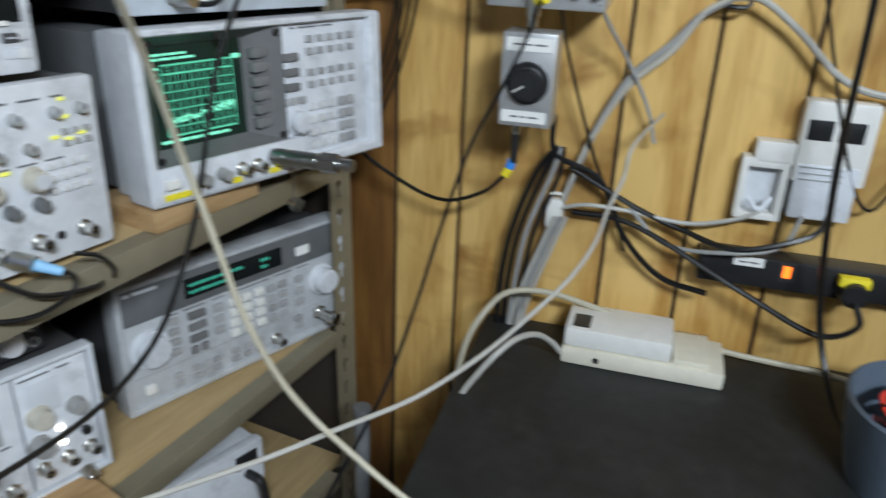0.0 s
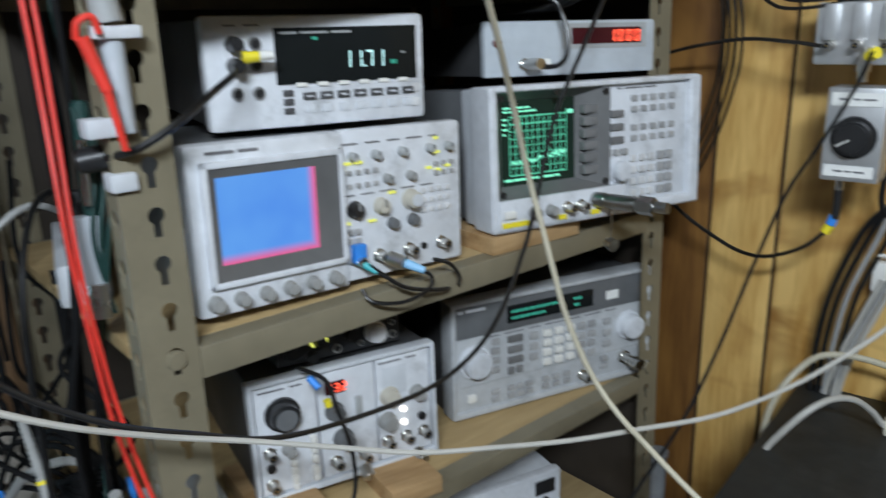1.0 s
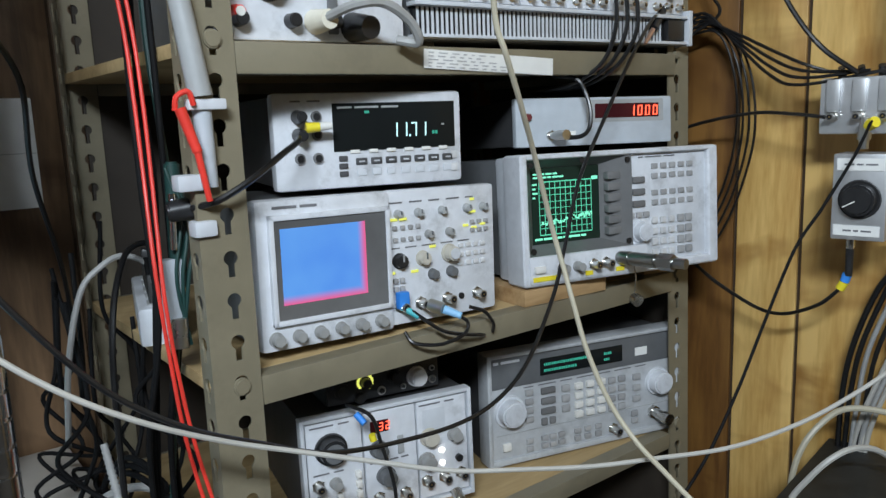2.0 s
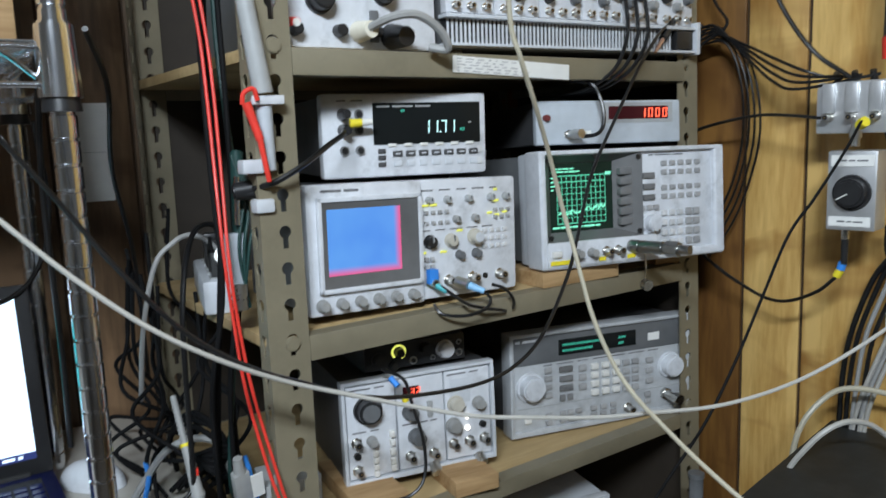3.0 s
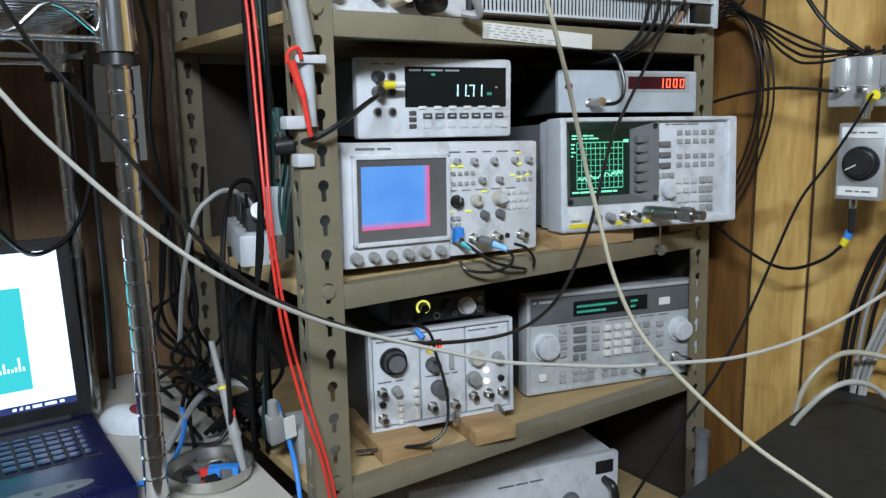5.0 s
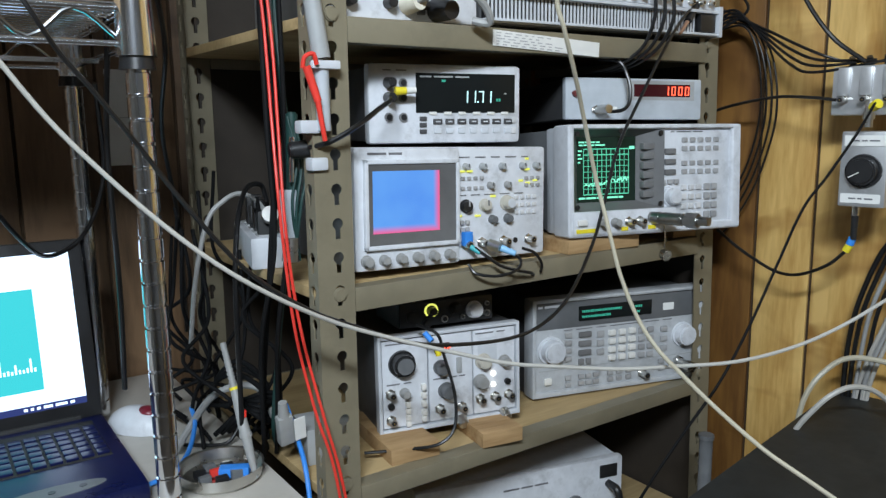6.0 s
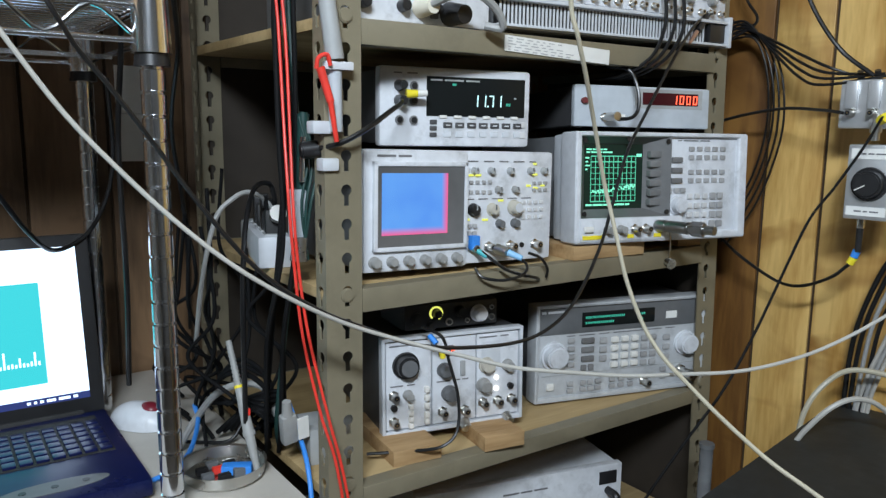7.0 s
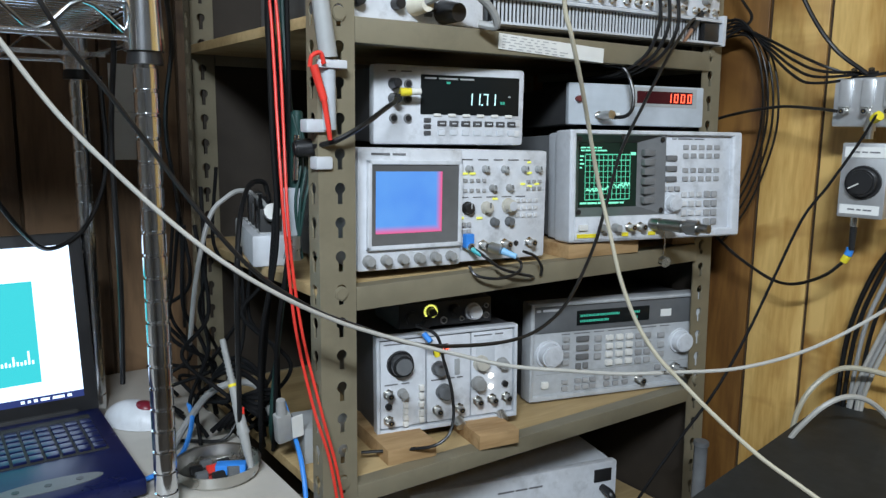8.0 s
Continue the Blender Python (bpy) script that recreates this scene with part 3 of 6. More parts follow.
def multimeter():
    o = thing("bench_multimeter", fitted(0.087, 0.071, 1.182, 0, 0.3, -12.5, 0.945, 1.0), "light grey bench multimeter with a dark display, on the oscilloscope", "multimeter")
    w, h = 0.243, 0.108
    bx("case", CASE_DK, o, 0.005, 0.02, 0.003, w - 0.005, 0.28, h - 0.003, 0.004)
    bx("front_panel", GREY_LT, o, 0, 0, 0, w, 0.022, h, 0.006)
    d = bx("display", WIRE_GLASS, o, 0.072, -0.0012, 0.042, w - 0.010, 0.002, h - 0.012, 0.001, "smoked black display window")
    digits("reading", "11.71", G_WHITE, d, 0.146, -0.0022, 0.056, 0.0165, 0.04)
    bars("units", G_TEAL, d, 0.201, -0.0022, 0.058, [[0.003, 0.003]], 0.004, 0.001, 0.006)
    bars("units", GREY_MID, d, 0.214, -0.0022, 0.068, [[0.004]], 0.002, 0.001, 0.006)
    bars("status", G_TEAL, d, 0.112, -0.0022, 0.084, [[0.006]], 0.003, 0.003, 0.006)
    bars("small_print", GREY_MID, d, 0.078, -0.0018, h - 0.018, [[0.018, 0.03, 0.022]], 0.0022, 0.004, 0.006)
    key_grid(o, WHITE, [0.098 + i * 0.0235 for i in range(6)], (0.0415,), 0.012, 0.004, 0.0022)
    key_grid(o, KEY_BLK, [0.106 + i * 0.0193 for i in range(7)], (0.030,), 0.0145, 0.0078, 0.002)
    bars("key_print", GREY_LT, o, 0.1025, -0.0025, 0.0292, [[0.007] * 7], 0.0016, 0.0123, 0.004)
    key_grid(o, GREY, [0.106 + i * 0.0193 for i in range(7)], (0.0175,), 0.012, 0.0085, 0.0014)
    key_grid(o, KEY_BLK, (0.083,), (0.034, 0.0255, 0.0165), 0.011, 0.0062, 0.002)
    key_grid(o, KEY_LT, (0.231,), (0.032, 0.017), 0.009, 0.009, 0.002)
    for x in (0.030, 0.052):
        for z in (0.082, 0.062, 0.036):
            k = cy("jack", KEY_DK, o, (x, 0.001, z), (0, -1, 0), 0.0062, 0.004, 20)
            cy("bore", BLACK, k, (x, -0.0032, z), (0, -1, 0), 0.0042, 0.0012, 16)
    cy("plug", BLACK, o, (0.030, 0, 0.082), (0, -1, 0), 0.008, 0.022, 16, 0.006, 0.001)
    cy("plug", BLACK, o, (0.030, 0, 0.062), (0, -1, 0), 0.008, 0.022, 16, 0.006, 0.001)
    cy("tape_band", YELLOW, o, (0.034, -0.018, 0.070), (1, -0.1, 0.05), 0.006, 0.016, 14, 0.005)
    cy("plug_tip", WHITE, o, (0.050, -0.020, 0.071), (1, -0.1, 0.05), 0.005, 0.014, 14, 0.004)
    bars("small_print", INK, o, 0.022, -0.0006, 0.098, [[0.012, 0.016]], 0.0018, 0.008, 0.004)
    return o


def spectrum_analyzer():
    o = thing("spectrum_analyzer", fitted(0.400, 0.0178, 1.0298, -3.0, 0.4, -12.1, 0.995, 0.996), "grey spectrum analyzer with a green trace on its dark screen", "spectrum analyzer")
    w, h = 0.344, 0.176
    bx("case", GREY_DK, o, 0.010, 0.06, 0.006, w - 0.010, 0.34, h - 0.006, 0.006)
    bx("front_cover", GREY, o, 0.006, 0.02, 0.003, w - 0.006, 0.064, h - 0.003, 0.006)
    fr = bmesh.new()
    for a, b, c, d in ((0, 0, 0.012, h), (w - 0.02, 0, w, h), (0.008, h - 0.008, w - 0.014, h), (0.008, 0, w - 0.014, 0.014)):
        box(fr, a, -0.014, b, c, 0.032, d, 0.006, 3)
    part("front_frame", fr, GREY_LT, o)
    bx("keypad_panel", GREY_LT, o, 0.182, -0.006, 0.012, w - 0.016, 0.02, h - 0.006, 0.002)
    bx("lower_strip", GREY_LT, o, 0.008, -0.016, 0.004, 0.206, 0.0, 0.041, 0.003)
    sur = bmesh.new()
    sx0, sx1, sz0, sz1 = 0.010, 0.183, 0.041, h - 0.006
    tx0, tx1, tz0, tz1 = 0.030, 0.141, 0.054, h - 0.019
    va = [sur.verts.new(p) for p in ((sx0, -0.012, sz0), (sx1, -0.012, sz0), (sx1, -0.012, sz1), (sx0, -0.012, sz1))]
    vb = [sur.verts.new(p) for p in ((tx0, 0.010, tz0), (tx1, 0.010, tz0), (tx1, 0.010, tz1), (tx0, 0.010, tz1))]
    for k in range(4):
        sur.faces.new((va[k], va[(k + 1) % 4], vb[(k + 1) % 4], vb[k]))
    part("screen_surround", sur, BEZEL, o)
    s = bx("screen", GREEN_GLASS, o, tx0 - 0.001, 0.0095, tz0 - 0.001, tx1 + 0.001, 0.012, tz1 + 0.001, label="dark screen with a green grid and trace")
    g = bmesh.new()
    gx0, gx1, gz0, gz1, y = 0.042, 0.128, 0.066, 0.138, 0.0086
    for i in range(11):
        x = gx0 + (gx1 - gx0) * i / 10
        box(g, x - 0.0004, y, gz0, x + 0.0004, y + 0.0006, gz1)
    for i in range(9):
        z = gz0 + (gz1 - gz0) * i / 8
        t = 0.0008 if i in (0, 8, 7) else 0.0004
        box(g, gx0, y, z - t, gx1, y + 0.0006, z + t)
    tagged(part("graticule", g, G_GRID, s), kind="stuff")
    random.seed(11)
    tr = bmesh.new()
    px, pz = gx0, gz0 + 0.014
    for i in range(60):
        nx = gx0 + (gx1 - gx0) * (i + 1) / 60
        nz = gz0 + 0.014 + random.uniform(-0.003, 0.004) + 0.010 * (i / 60)
        box(tr, px, y - 0.0006, min(pz, nz) - 0.0005, nx, y, max(pz, nz) + 0.0005)
        px, pz = nx, nz
    part("trace", tr, G_GREEN, s)
    bars("readout", G_GREEN, s, 0.033, y - 0.0003, 0.1475, [[0.010, 0.006, 0.010, 0.007], [0.007, 0.012, 0.006, 0.018]], 0.0024, 0.002, 0.0045)
    bars("readout", G_GREEN, s, 0.033, y - 0.0003, 0.059, [[0.012, 0.018, 0.010, 0.006, 0.020, 0.008]], 0.003, 0.002, 0.0045)
    bars("readout", G_GREEN, s, 0.0315, y - 0.0003, 0.134, [[0.007], [0.005], [0.008], [0.004]], 0.0024, 0.002, 0.006)
    bars("readout", G_GREEN, s, 0.129, y - 0.0003, 0.137, [[0.010]], 0.005, 0.002, 0.006)
    for i in range(6):
        bx("soft_key", KEY_DK, o, 0.147, -0.005, 0.058 + i * 0.0155, 0.170, 0.006, 0.069 + i * 0.0155, 0.002)
    for x, z in ((0.017, 0.048), (0.017, 0.162), (0.176, 0.048), (0.176, 0.162), (0.098, 0.165)):
        cy("screw", BLACK, o, (x, -0.011, z), (0, -1, 0), 0.004, 0.002, 12)
    key_grid(o, KEY_DK, (0.198,), (0.132, 0.115, 0.098), 0.022, 0.009, 0.004, -0.006)
    key_grid(o, KEY_MD, [0.228 + i * 0.0165 for i in range(5)], (0.150, 0.136), 0.011, 0.008, 0.0025, -0.006)
    key_grid(o, KEY_MD, [0.228 + i * 0.0165 for i in range(5)], (0.112, 0.098), 0.011, 0.008, 0.0025, -0.006)
    key_grid(o, KEY_MD, (0.184, 0.198, 0.211), (0.082,), 0.010, 0.008, 0.004, -0.006)
    key_grid(o, KEY_LT, [0.226 + i * 0.0155 for i in range(3)], (0.072, 0.0565, 0.041, 0.0255), 0.010, 0.009, 0.004, -0.006)
    key_grid(o, KEY_MD, [0.275, 0.290], (0.072, 0.0565, 0.041, 0.0255), 0.012, 0.011, 0.004, -0.006)
    knob(o, GREY_LT, 0.200, 0.058, 0.0165, 0.016, -0.006)
    bars("small_print", INK, o, 0.200, -0.0066, 0.1625, [[0.008, 0.03, 0.02]], 0.002, 0.004, 0.004)
    for x in (0.058, 0.083, 0.110, 0.131):
        (knob if x < 0.1 else bnc)(*((o, KNOB_GREY, x, 0.022, 0.0075, 0.014, -0.016) if x < 0.1 else (o, x, 0.022, -0.016)))
    for x, ww in ((0.006, 0.038), (0.090, 0.012), (0.142, 0.014)):
        bx("yellow_tag", YELLOW, o, x + 0.006, -0.0175, 0.008, x + 0.006 + ww, -0.0155, 0.014)
    key_grid(o, WHITE, (0.022,), (0.024,), 0.016, 0.009, 0.005, -0.016)
    # attenuators screwed on the input socket
    bm = bmesh.new()
    at, ax = Vector((0.156, -0.012, 0.026)), Vector((0.34, -1, -0.03)).normalized()
    for radius, length, sides in ((0.0100, 0.018, 18), (0.0085, 0.006, 18), (0.0098, 0.034, 18), (0.0080, 0.006, 18), (0.0118, 0.020, 6), (0.0072, 0.018, 18)):
        cyl(bm, at, ax, radius, length + 0.0005, sides)
        at = at + ax * length
    part("attenuator", bm, GUNMETAL, o, "nickel coaxial attenuator on the input socket")
    cy("foot", BLACK, o, (0.03, 0.05, 0.006), (0, 0, -1), 0.012, 0.006, 16)
    cy("foot", BLACK, o, (0.3, 0.05, 0.006), (0, 0, -1), 0.012, 0.006, 16)
    # protective cap on its bead chain
    ch = tb("bead_chain", STEEL, o, [(0.180, -0.014, 0.018), (0.181, -0.018, -0.004), (0.180, -0.016, -0.030)], 0.0011)
    cy("dust_cap", STEEL, ch, (0.180, -0.024, -0.038), (0, 1, 0.3), 0.009, 0.012, 18, 0.008, 0.001)
    return o


def counter():
    o = thing("frequency_counter", fitted(0.4255, 0.0454, 1.213, -2.9, 0.6, -16.6, 1.04, 0.906), "pale grey frequency counter with a red digital display", "counter")
    w, h = 0.242, 0.072
    bx("case", CASE_DK, o, 0.004, 0.01, 0.002, w - 0.004, 0.24, h - 0.001, 0.003)
    bx("front_panel", GREY_BLUE, o, 0, 0, 0, w, 0.012, h, 0.003)
    win = bx("display", RED_GLASS, o, 0.118, -0.001, 0.040, 0.220, 0.002, 0.062, 0.0005, "dark red display window")
    bx("window_frame", GREY_MID, o, 0.105, -0.0006, 0.034, 0.228, 0.001, 0.068)
    digits("reading", "1000", G_RED, win, 0.172, -0.002, 0.0425, 0.016, 0.05)
    cy("push_button", DULL_RED, o, (0.016, 0.001, 0.044), (0, -1, 0), 0.0055, 0.007, 16, None, 0.001)
    bnc(o, 0.052, 0.016)
    bm = bmesh.new()
    cyl(bm, (0.052, -0.012, 0.016), (0.25, -1, 0), 0.0075, 0.02, 16)
    part("cable_plug", bm, STEEL, o)
    bx("tag", PAPER, o, 0.076, -0.001, 0.010, 0.088, 0.001, 0.022)
    for x in (0.02, 0.22):
        cy("foot", BLACK, o, (x, 0.03, 0.002), (0, 0, -1), 0.008, 0.004, 14)
    return o


def signal_generator():
    o = thing("signal_generator", fitted(0.404, 0.0982, 0.7365, -1.2, 0.4, -14.4, 1.033, 1.0), "grey signal generator with a teal text display, on the lower shelf", "signal generator")
    w, h, z0 = 0.338, 0.178, 0.006
    bx("case", CASE_DK, o, 0.006, 0.02, 0.004, w - 0.02, 0.25, h - 0.002, 0.004)
    fr = bmesh.new()
    for a, b, c, d in ((0, z0, 0.008, h), (w - 0.008, z0, w, h), (0.004, h - 0.007, w - 0.004, h), (0.004, z0, w - 0.004, z0 + 0.010)):
        box(fr, a, -0.008, b, c, 0.026, d, 0.004, 2)
    part("front_frame", fr, GREY_SG, o)
    bx("upper_panel", GREY_DK, o, 0.005, -0.003, 0.124, w - 0.005, 0.02, h - 0.004, 0.001)
    bx("lower_panel", GREY_SG, o, 0.005, -0.003, 0.012, w - 0.005, 0.02, 0.124, 0.001)
    d = bx("display", WIRE_GLASS, o, 0.088, -0.0045, 0.134, 0.232, 0.0, 0.160, 0.001, "dark display with teal text")
    random.seed(8)
    bars("readout", G_TEAL, d, 0.094, -0.0052, 0.149, [[random.choice((0.0016, 0.0024, 0.0034)) for _ in range(22)], [random.choice((0.0016, 0.0024, 0.0034)) for _ in range(15)]], 0.0040, 0.0013, 0.0095)
    bars("readout", G_TEAL, d, 0.198, -0.0052, 0.149, [[0.0026, 0.0016, 0.0030, 0.0022], [0.0022, 0.0030, 0.0016]], 0.0040, 0.0013, 0.0095)
    bx("tag", PAPER, o, 0.256, -0.0042, 0.138, 0.278, -0.002, 0.151)
    bars("logo_bar", GREY_LT, o, 0.012, -0.0038, 0.162, [[0.008, 0.03]], 0.004, 0.004, 0.004)
    knob(o, GREY_LT, 0.036, 0.088, 0.025, 0.020, -0.003, name="tuning_knob")
    knob(o, GREY_LT, 0.298, 0.090, 0.023, 0.020, -0.003, name="tuning_knob")
    key_grid(o, WHITE, (0.030,), (0.034,), 0.013, 0.012, 0.005, -0.003)
    key_grid(o, KEY_MD, (0.068,), (0.112, 0.098, 0.084, 0.070), 0.013, 0.009, 0.004, -0.003)
    key_grid(o, KEY_DK, (0.100,), (0.110, 0.094, 0.078), 0.024, 0.010, 0.004, -0.003)
    key_grid(o, KEY_DK, (0.093, 0.107), (0.062,), 0.010, 0.011, 0.004, -0.003)
    key_grid(o, KEY_MD, (0.130,), (0.108, 0.092, 0.076), 0.014, 0.011, 0.004, -0.003)
    key_grid(o, WHITE, (0.152, 0.172, 0.192), (0.108, 0.093, 0.078, 0.063), 0.013, 0.010, 0.006, -0.003)
    key_grid(o, KEY_MD, (0.212, 0.230), (0.106, 0.091, 0.076, 0.061), 0.013, 0.010, 0.004, -0.003)
    key_grid(o, KEY_MD, (0.258,), (0.104, 0.086, 0.068), 0.014, 0.010, 0.004, -0.003)
    key_grid(o, KEY_MD, (0.068, 0.093, 0.107, 0.122, 0.150, 0.168, 0.187), (0.036, 0.024), 0.011, 0.008, 0.004, -0.003)
    key_grid(o, KEY_MD, (0.254,), (0.044, 0.032), 0.012, 0.009, 0.004, -0.003)
    bx("seam", GREY_MID, o, 0.014, -0.0036, 0.052, 0.322, -0.002, 0.0532)
    bnc(o, 0.215, 0.026, -0.003, 0.0065, 0.018)
    bm = bmesh.new()
    cyl(bm, (0.290, 0, 0.040), (0.1, -1, -0.1), 0.011, 0.008, 6)
    cyl(bm, (0.290, -0.006, 0.040), (0.1, -1, -0.1), 0.0075, 0.024, 18)
    cyl(bm, (0.2925, -0.028, 0.0378), (0.1, -1, -0.1), 0.0095, 0.012, 18)
    part("output_socket", bm, STEEL, o)
    bars("small_print", INK, o, 0.060, -0.0036, 0.1195, [[0.016, 0.03, 0.02, 0.06, 0.03, 0.02]], 0.0016, 0.008, 0.004)
    for x in (0.03, 0.3):
        for y in (0.05, 0.22):
            bx("foot", BLACK, o, x - 0.012, y - 0.012, 0, x + 0.012, y + 0.012, 0.008, 0.002)
    return o


def plug_in_frame():
    o = thing("plug_in_mainframe", fitted(0.1008, 0.0864, 0.757, -1.6, 0, -12.2, 1.005, 0.974), "grey mainframe with three plug-in modules, propped on wood blocks", "instrument")
    w, h = 0.230, 0.152
    bx("case", CASE_DK, o, 0.003, 0.012, 0.002, w - 0.003, 0.30, h - 0.002, 0.003)
    fr = bmesh.new()
    for a, b, c, d in ((0, 0, 0.005, h), (w - 0.005, 0, w, h), (0.005, h - 0.005, w - 0.005, h), (0.005, 0, w - 0.005, 0.007)):
        box(fr, a, -0.003, b, c, 0.014, d, 0.001)
    part("front_frame", fr, GREY, o)
    mods = []
    for i in range(3):
        x0 = 0.006 + i * 0.0728
        mods.append(bx("module", GREY_LT, o, x0 + 0.0008, 0.0, 0.0095, x0 + 0.0712, 0.014, h - 0.0075, 0.0012))
    a, b, c = mods
    # first module: big dial, sockets, slide switches
    knob(a, BLACK, 0.037, 0.108, 0.021, 0.018, 0, cap=GREY_DK)
    bars("small_print", INK, a, 0.012, -0.0006, 0.138, [[0.03, 0.014]], 0.002, 0.006, 0.004)
    bars("small_print", INK, a, 0.013, -0.0006, 0.076, [[0.02, 0.012]], 0.002, 0.006, 0.004)
    for x, z in ((0.018, 0.063), (0.018, 0.022)):
        bnc(a, x, z)
    cy("jack", BLACK, a, (0.018, 0.001, 0.044), (0, -1, 0), 0.005, 0.006, 16)
    knob(a, KNOB_GREY, 0.040, 0.062, 0.008, 0.014)
    key_grid(a, WHITE, (0.044,), (0.044, 0.034, 0.024, 0.014), 0.007, 0.008, 0.007)
    key_grid(a, WHITE, (0.069,), (0.068, 0.055, 0.042, 0.028, 0.018), 0.007, 0.009, 0.007)
    # second module: red figures, two knobs
    win = bx("display", RED_GLASS, b, 0.089, -0.001, 0.116, 0.113, 0.002, 0.132, 0.0005)
    digits("reading", "132", G_RED, win, 0.0915, -0.002, 0.1185, 0.011, 0.06)
    knob(b, GREY_DK, 0.098, 0.094, 0.012, 0.016)
    knob(b, GREY_DK, 0.106, 0.056, 0.013, 0.018)
    bx("slide_switch", GREY_MID, b, 0.124, -0.003, 0.082, 0.132, 0.001, 0.106, 0.001)
    bnc(b, 0.095, 0.028)
    bnc(b, 0.131, 0.026)
    bars("small_print", INK, b, 0.086, -0.0006, 0.075, [[0.022, 0.012, 0.01]], 0.002, 0.004, 0.004)
    # third module: dial plate, lit lamps, sockets
    bx("dial_plate", GREY, c, 0.160, -0.0006, 0.094, 0.192, 0.001, 0.132, 0.001)
    knob(c, BEIGE, 0.168, 0.094, 0.013, 0.014)
    knob(c, KNOB_GREY, 0.204, 0.090, 0.010, 0.014)
    knob(c, KNOB_GREY, 0.163, 0.062, 0.012, 0.016)
    for z in (0.072, 0.054):
        cy("lamp", G_LED, c, (0.185, 0.001, z), (0, -1, 0), 0.0035, 0.004, 14)
    cy("jack", BLACK, c, (0.209, 0.001, 0.056), (0, -1, 0), 0.005, 0.006, 16)
    for x in (0.162, 0.187, 0.211):
        bnc(c, x, 0.034)
    bars("small_print", INK, c, 0.156, -0.0006, 0.138, [[0.03, 0.014]], 0.002, 0.006, 0.004)
    for x in (0.131, 0.203):
        cy("release_knob", STEEL, o, (x, 0.002, 0.006), (0, -1, -0.5), 0.009, 0.016, 16, 0.008, 0.001)
    return o


def audio_interface():
    o = thing("audio_interface", fitted(0.1455, 0.0985, 0.9055, -1.5, 0, -11.8, 0.97, 0.95), "black audio interface box with a lit ring, on the mainframe", "audio interface")
    w, h = 0.160, 0.044
    bx("case", CASE_DK, o, 0, 0.004, 0.002, w, 0.11, h, 0.003)
    bx("front_panel", BLACK, o, 0.001, 0, 0.003, w - 0.001, 0.006, h - 0.001, 0.002)
    ring = bmesh.new()
    for k in range(18):
        if k in (12, 13, 14):
            continue
        a = 2 * math.pi * k / 18
        box(ring, 0.053 + 0.0098 * math.cos(a) - 0.0017, -0.0014, 0.028 + 0.0098 * math.sin(a) - 0.0014, 0.053 + 0.0098 * math.cos(a) + 0.0017, 0.001, 0.028 + 0.0098 * math.sin(a) + 0.0014)
    part("light_ring", ring, G_YEL, o, "lit yellow-green ring")
    knob(o, BLACK, 0.053, 0.028, 0.0082, 0.012)
    knob(o, BLACK, 0.094, 0.028, 0.010, 0.012)
    knob(o, SILVER, 0.126, 0.022, 0.0145, 0.014, cap=SILVER, label="silver monitor knob")
    for x, z, r in ((0.022, 0.020, 0.011), (0.075, 0.012, 0.006), (0.149, 0.030, 0.004), (0.149, 0.014, 0.0055), (0.045, 0.008, 0.008), (0.106, 0.012, 0.004)):
        k = cy("jack", STEEL if r < 0.0065 and x > 0.06 else BLACK, o, (x, 0.001, z), (0, -1, 0), r, 0.003, 18)
        cy("bore", BLACK_MAT, k, (x, -0.0022, z), (0, -1, 0), r * 0.62, 0.0012, 14)
    return o


def bottom_unit():
    o = thing("bench_power_meter", pose(0.20, 0.15, 0.47, 0, 0, -14), "grey bench instrument with a carrying handle on the bottom shelf", "instrument")
    w, h = 0.40, 0.138
    bx("case", GREY, o, 0.004, 0.012, 0.004, w - 0.004, 0.28, h - 0.002, 0.004)
    bx("front_panel", GREY_LT, o, 0, -0.002, 0.004, w, 0.014, h, 0.003)
    bx("meter_window", BLACK, o, w - 0.048, -0.004, h - 0.036, w - 0.012, 0.0, h - 0.012, 0.001)
    bm = bmesh.new()
    tube(bm, [(w - 0.030, -0.002, 0.090), (w - 0.026, -0.026, 0.086), (w - 0.022, -0.030, 0.055), (w - 0.020, -0.026, 0.028), (w - 0.018, -0.002, 0.024)], 0.007, 10)
    part("handle", bm, BLACK, o)
    knob(o, GREY_DK, w - 0.10, 0.06, 0.019, 0.018, -0.002)
    knob(o, GREY_DK, w - 0.18, 0.05, 0.014, 0.018, -0.002)
    bars("small_print", INK, o, 0.16, -0.0028, h - 0.026, [[0.03, 0.022, 0.026]], 0.003, 0.004, 0.004)
    for x in (0.03, w - 0.03):
        bx("foot", BLACK, o, x - 0.012, 0.03, 0, x + 0.012, 0.05, 0.006, 0.001)
        bx("foot", BLACK, o, x - 0.012, 0.22, 0, x + 0.012, 0.24, 0.006, 0.001)
    return o


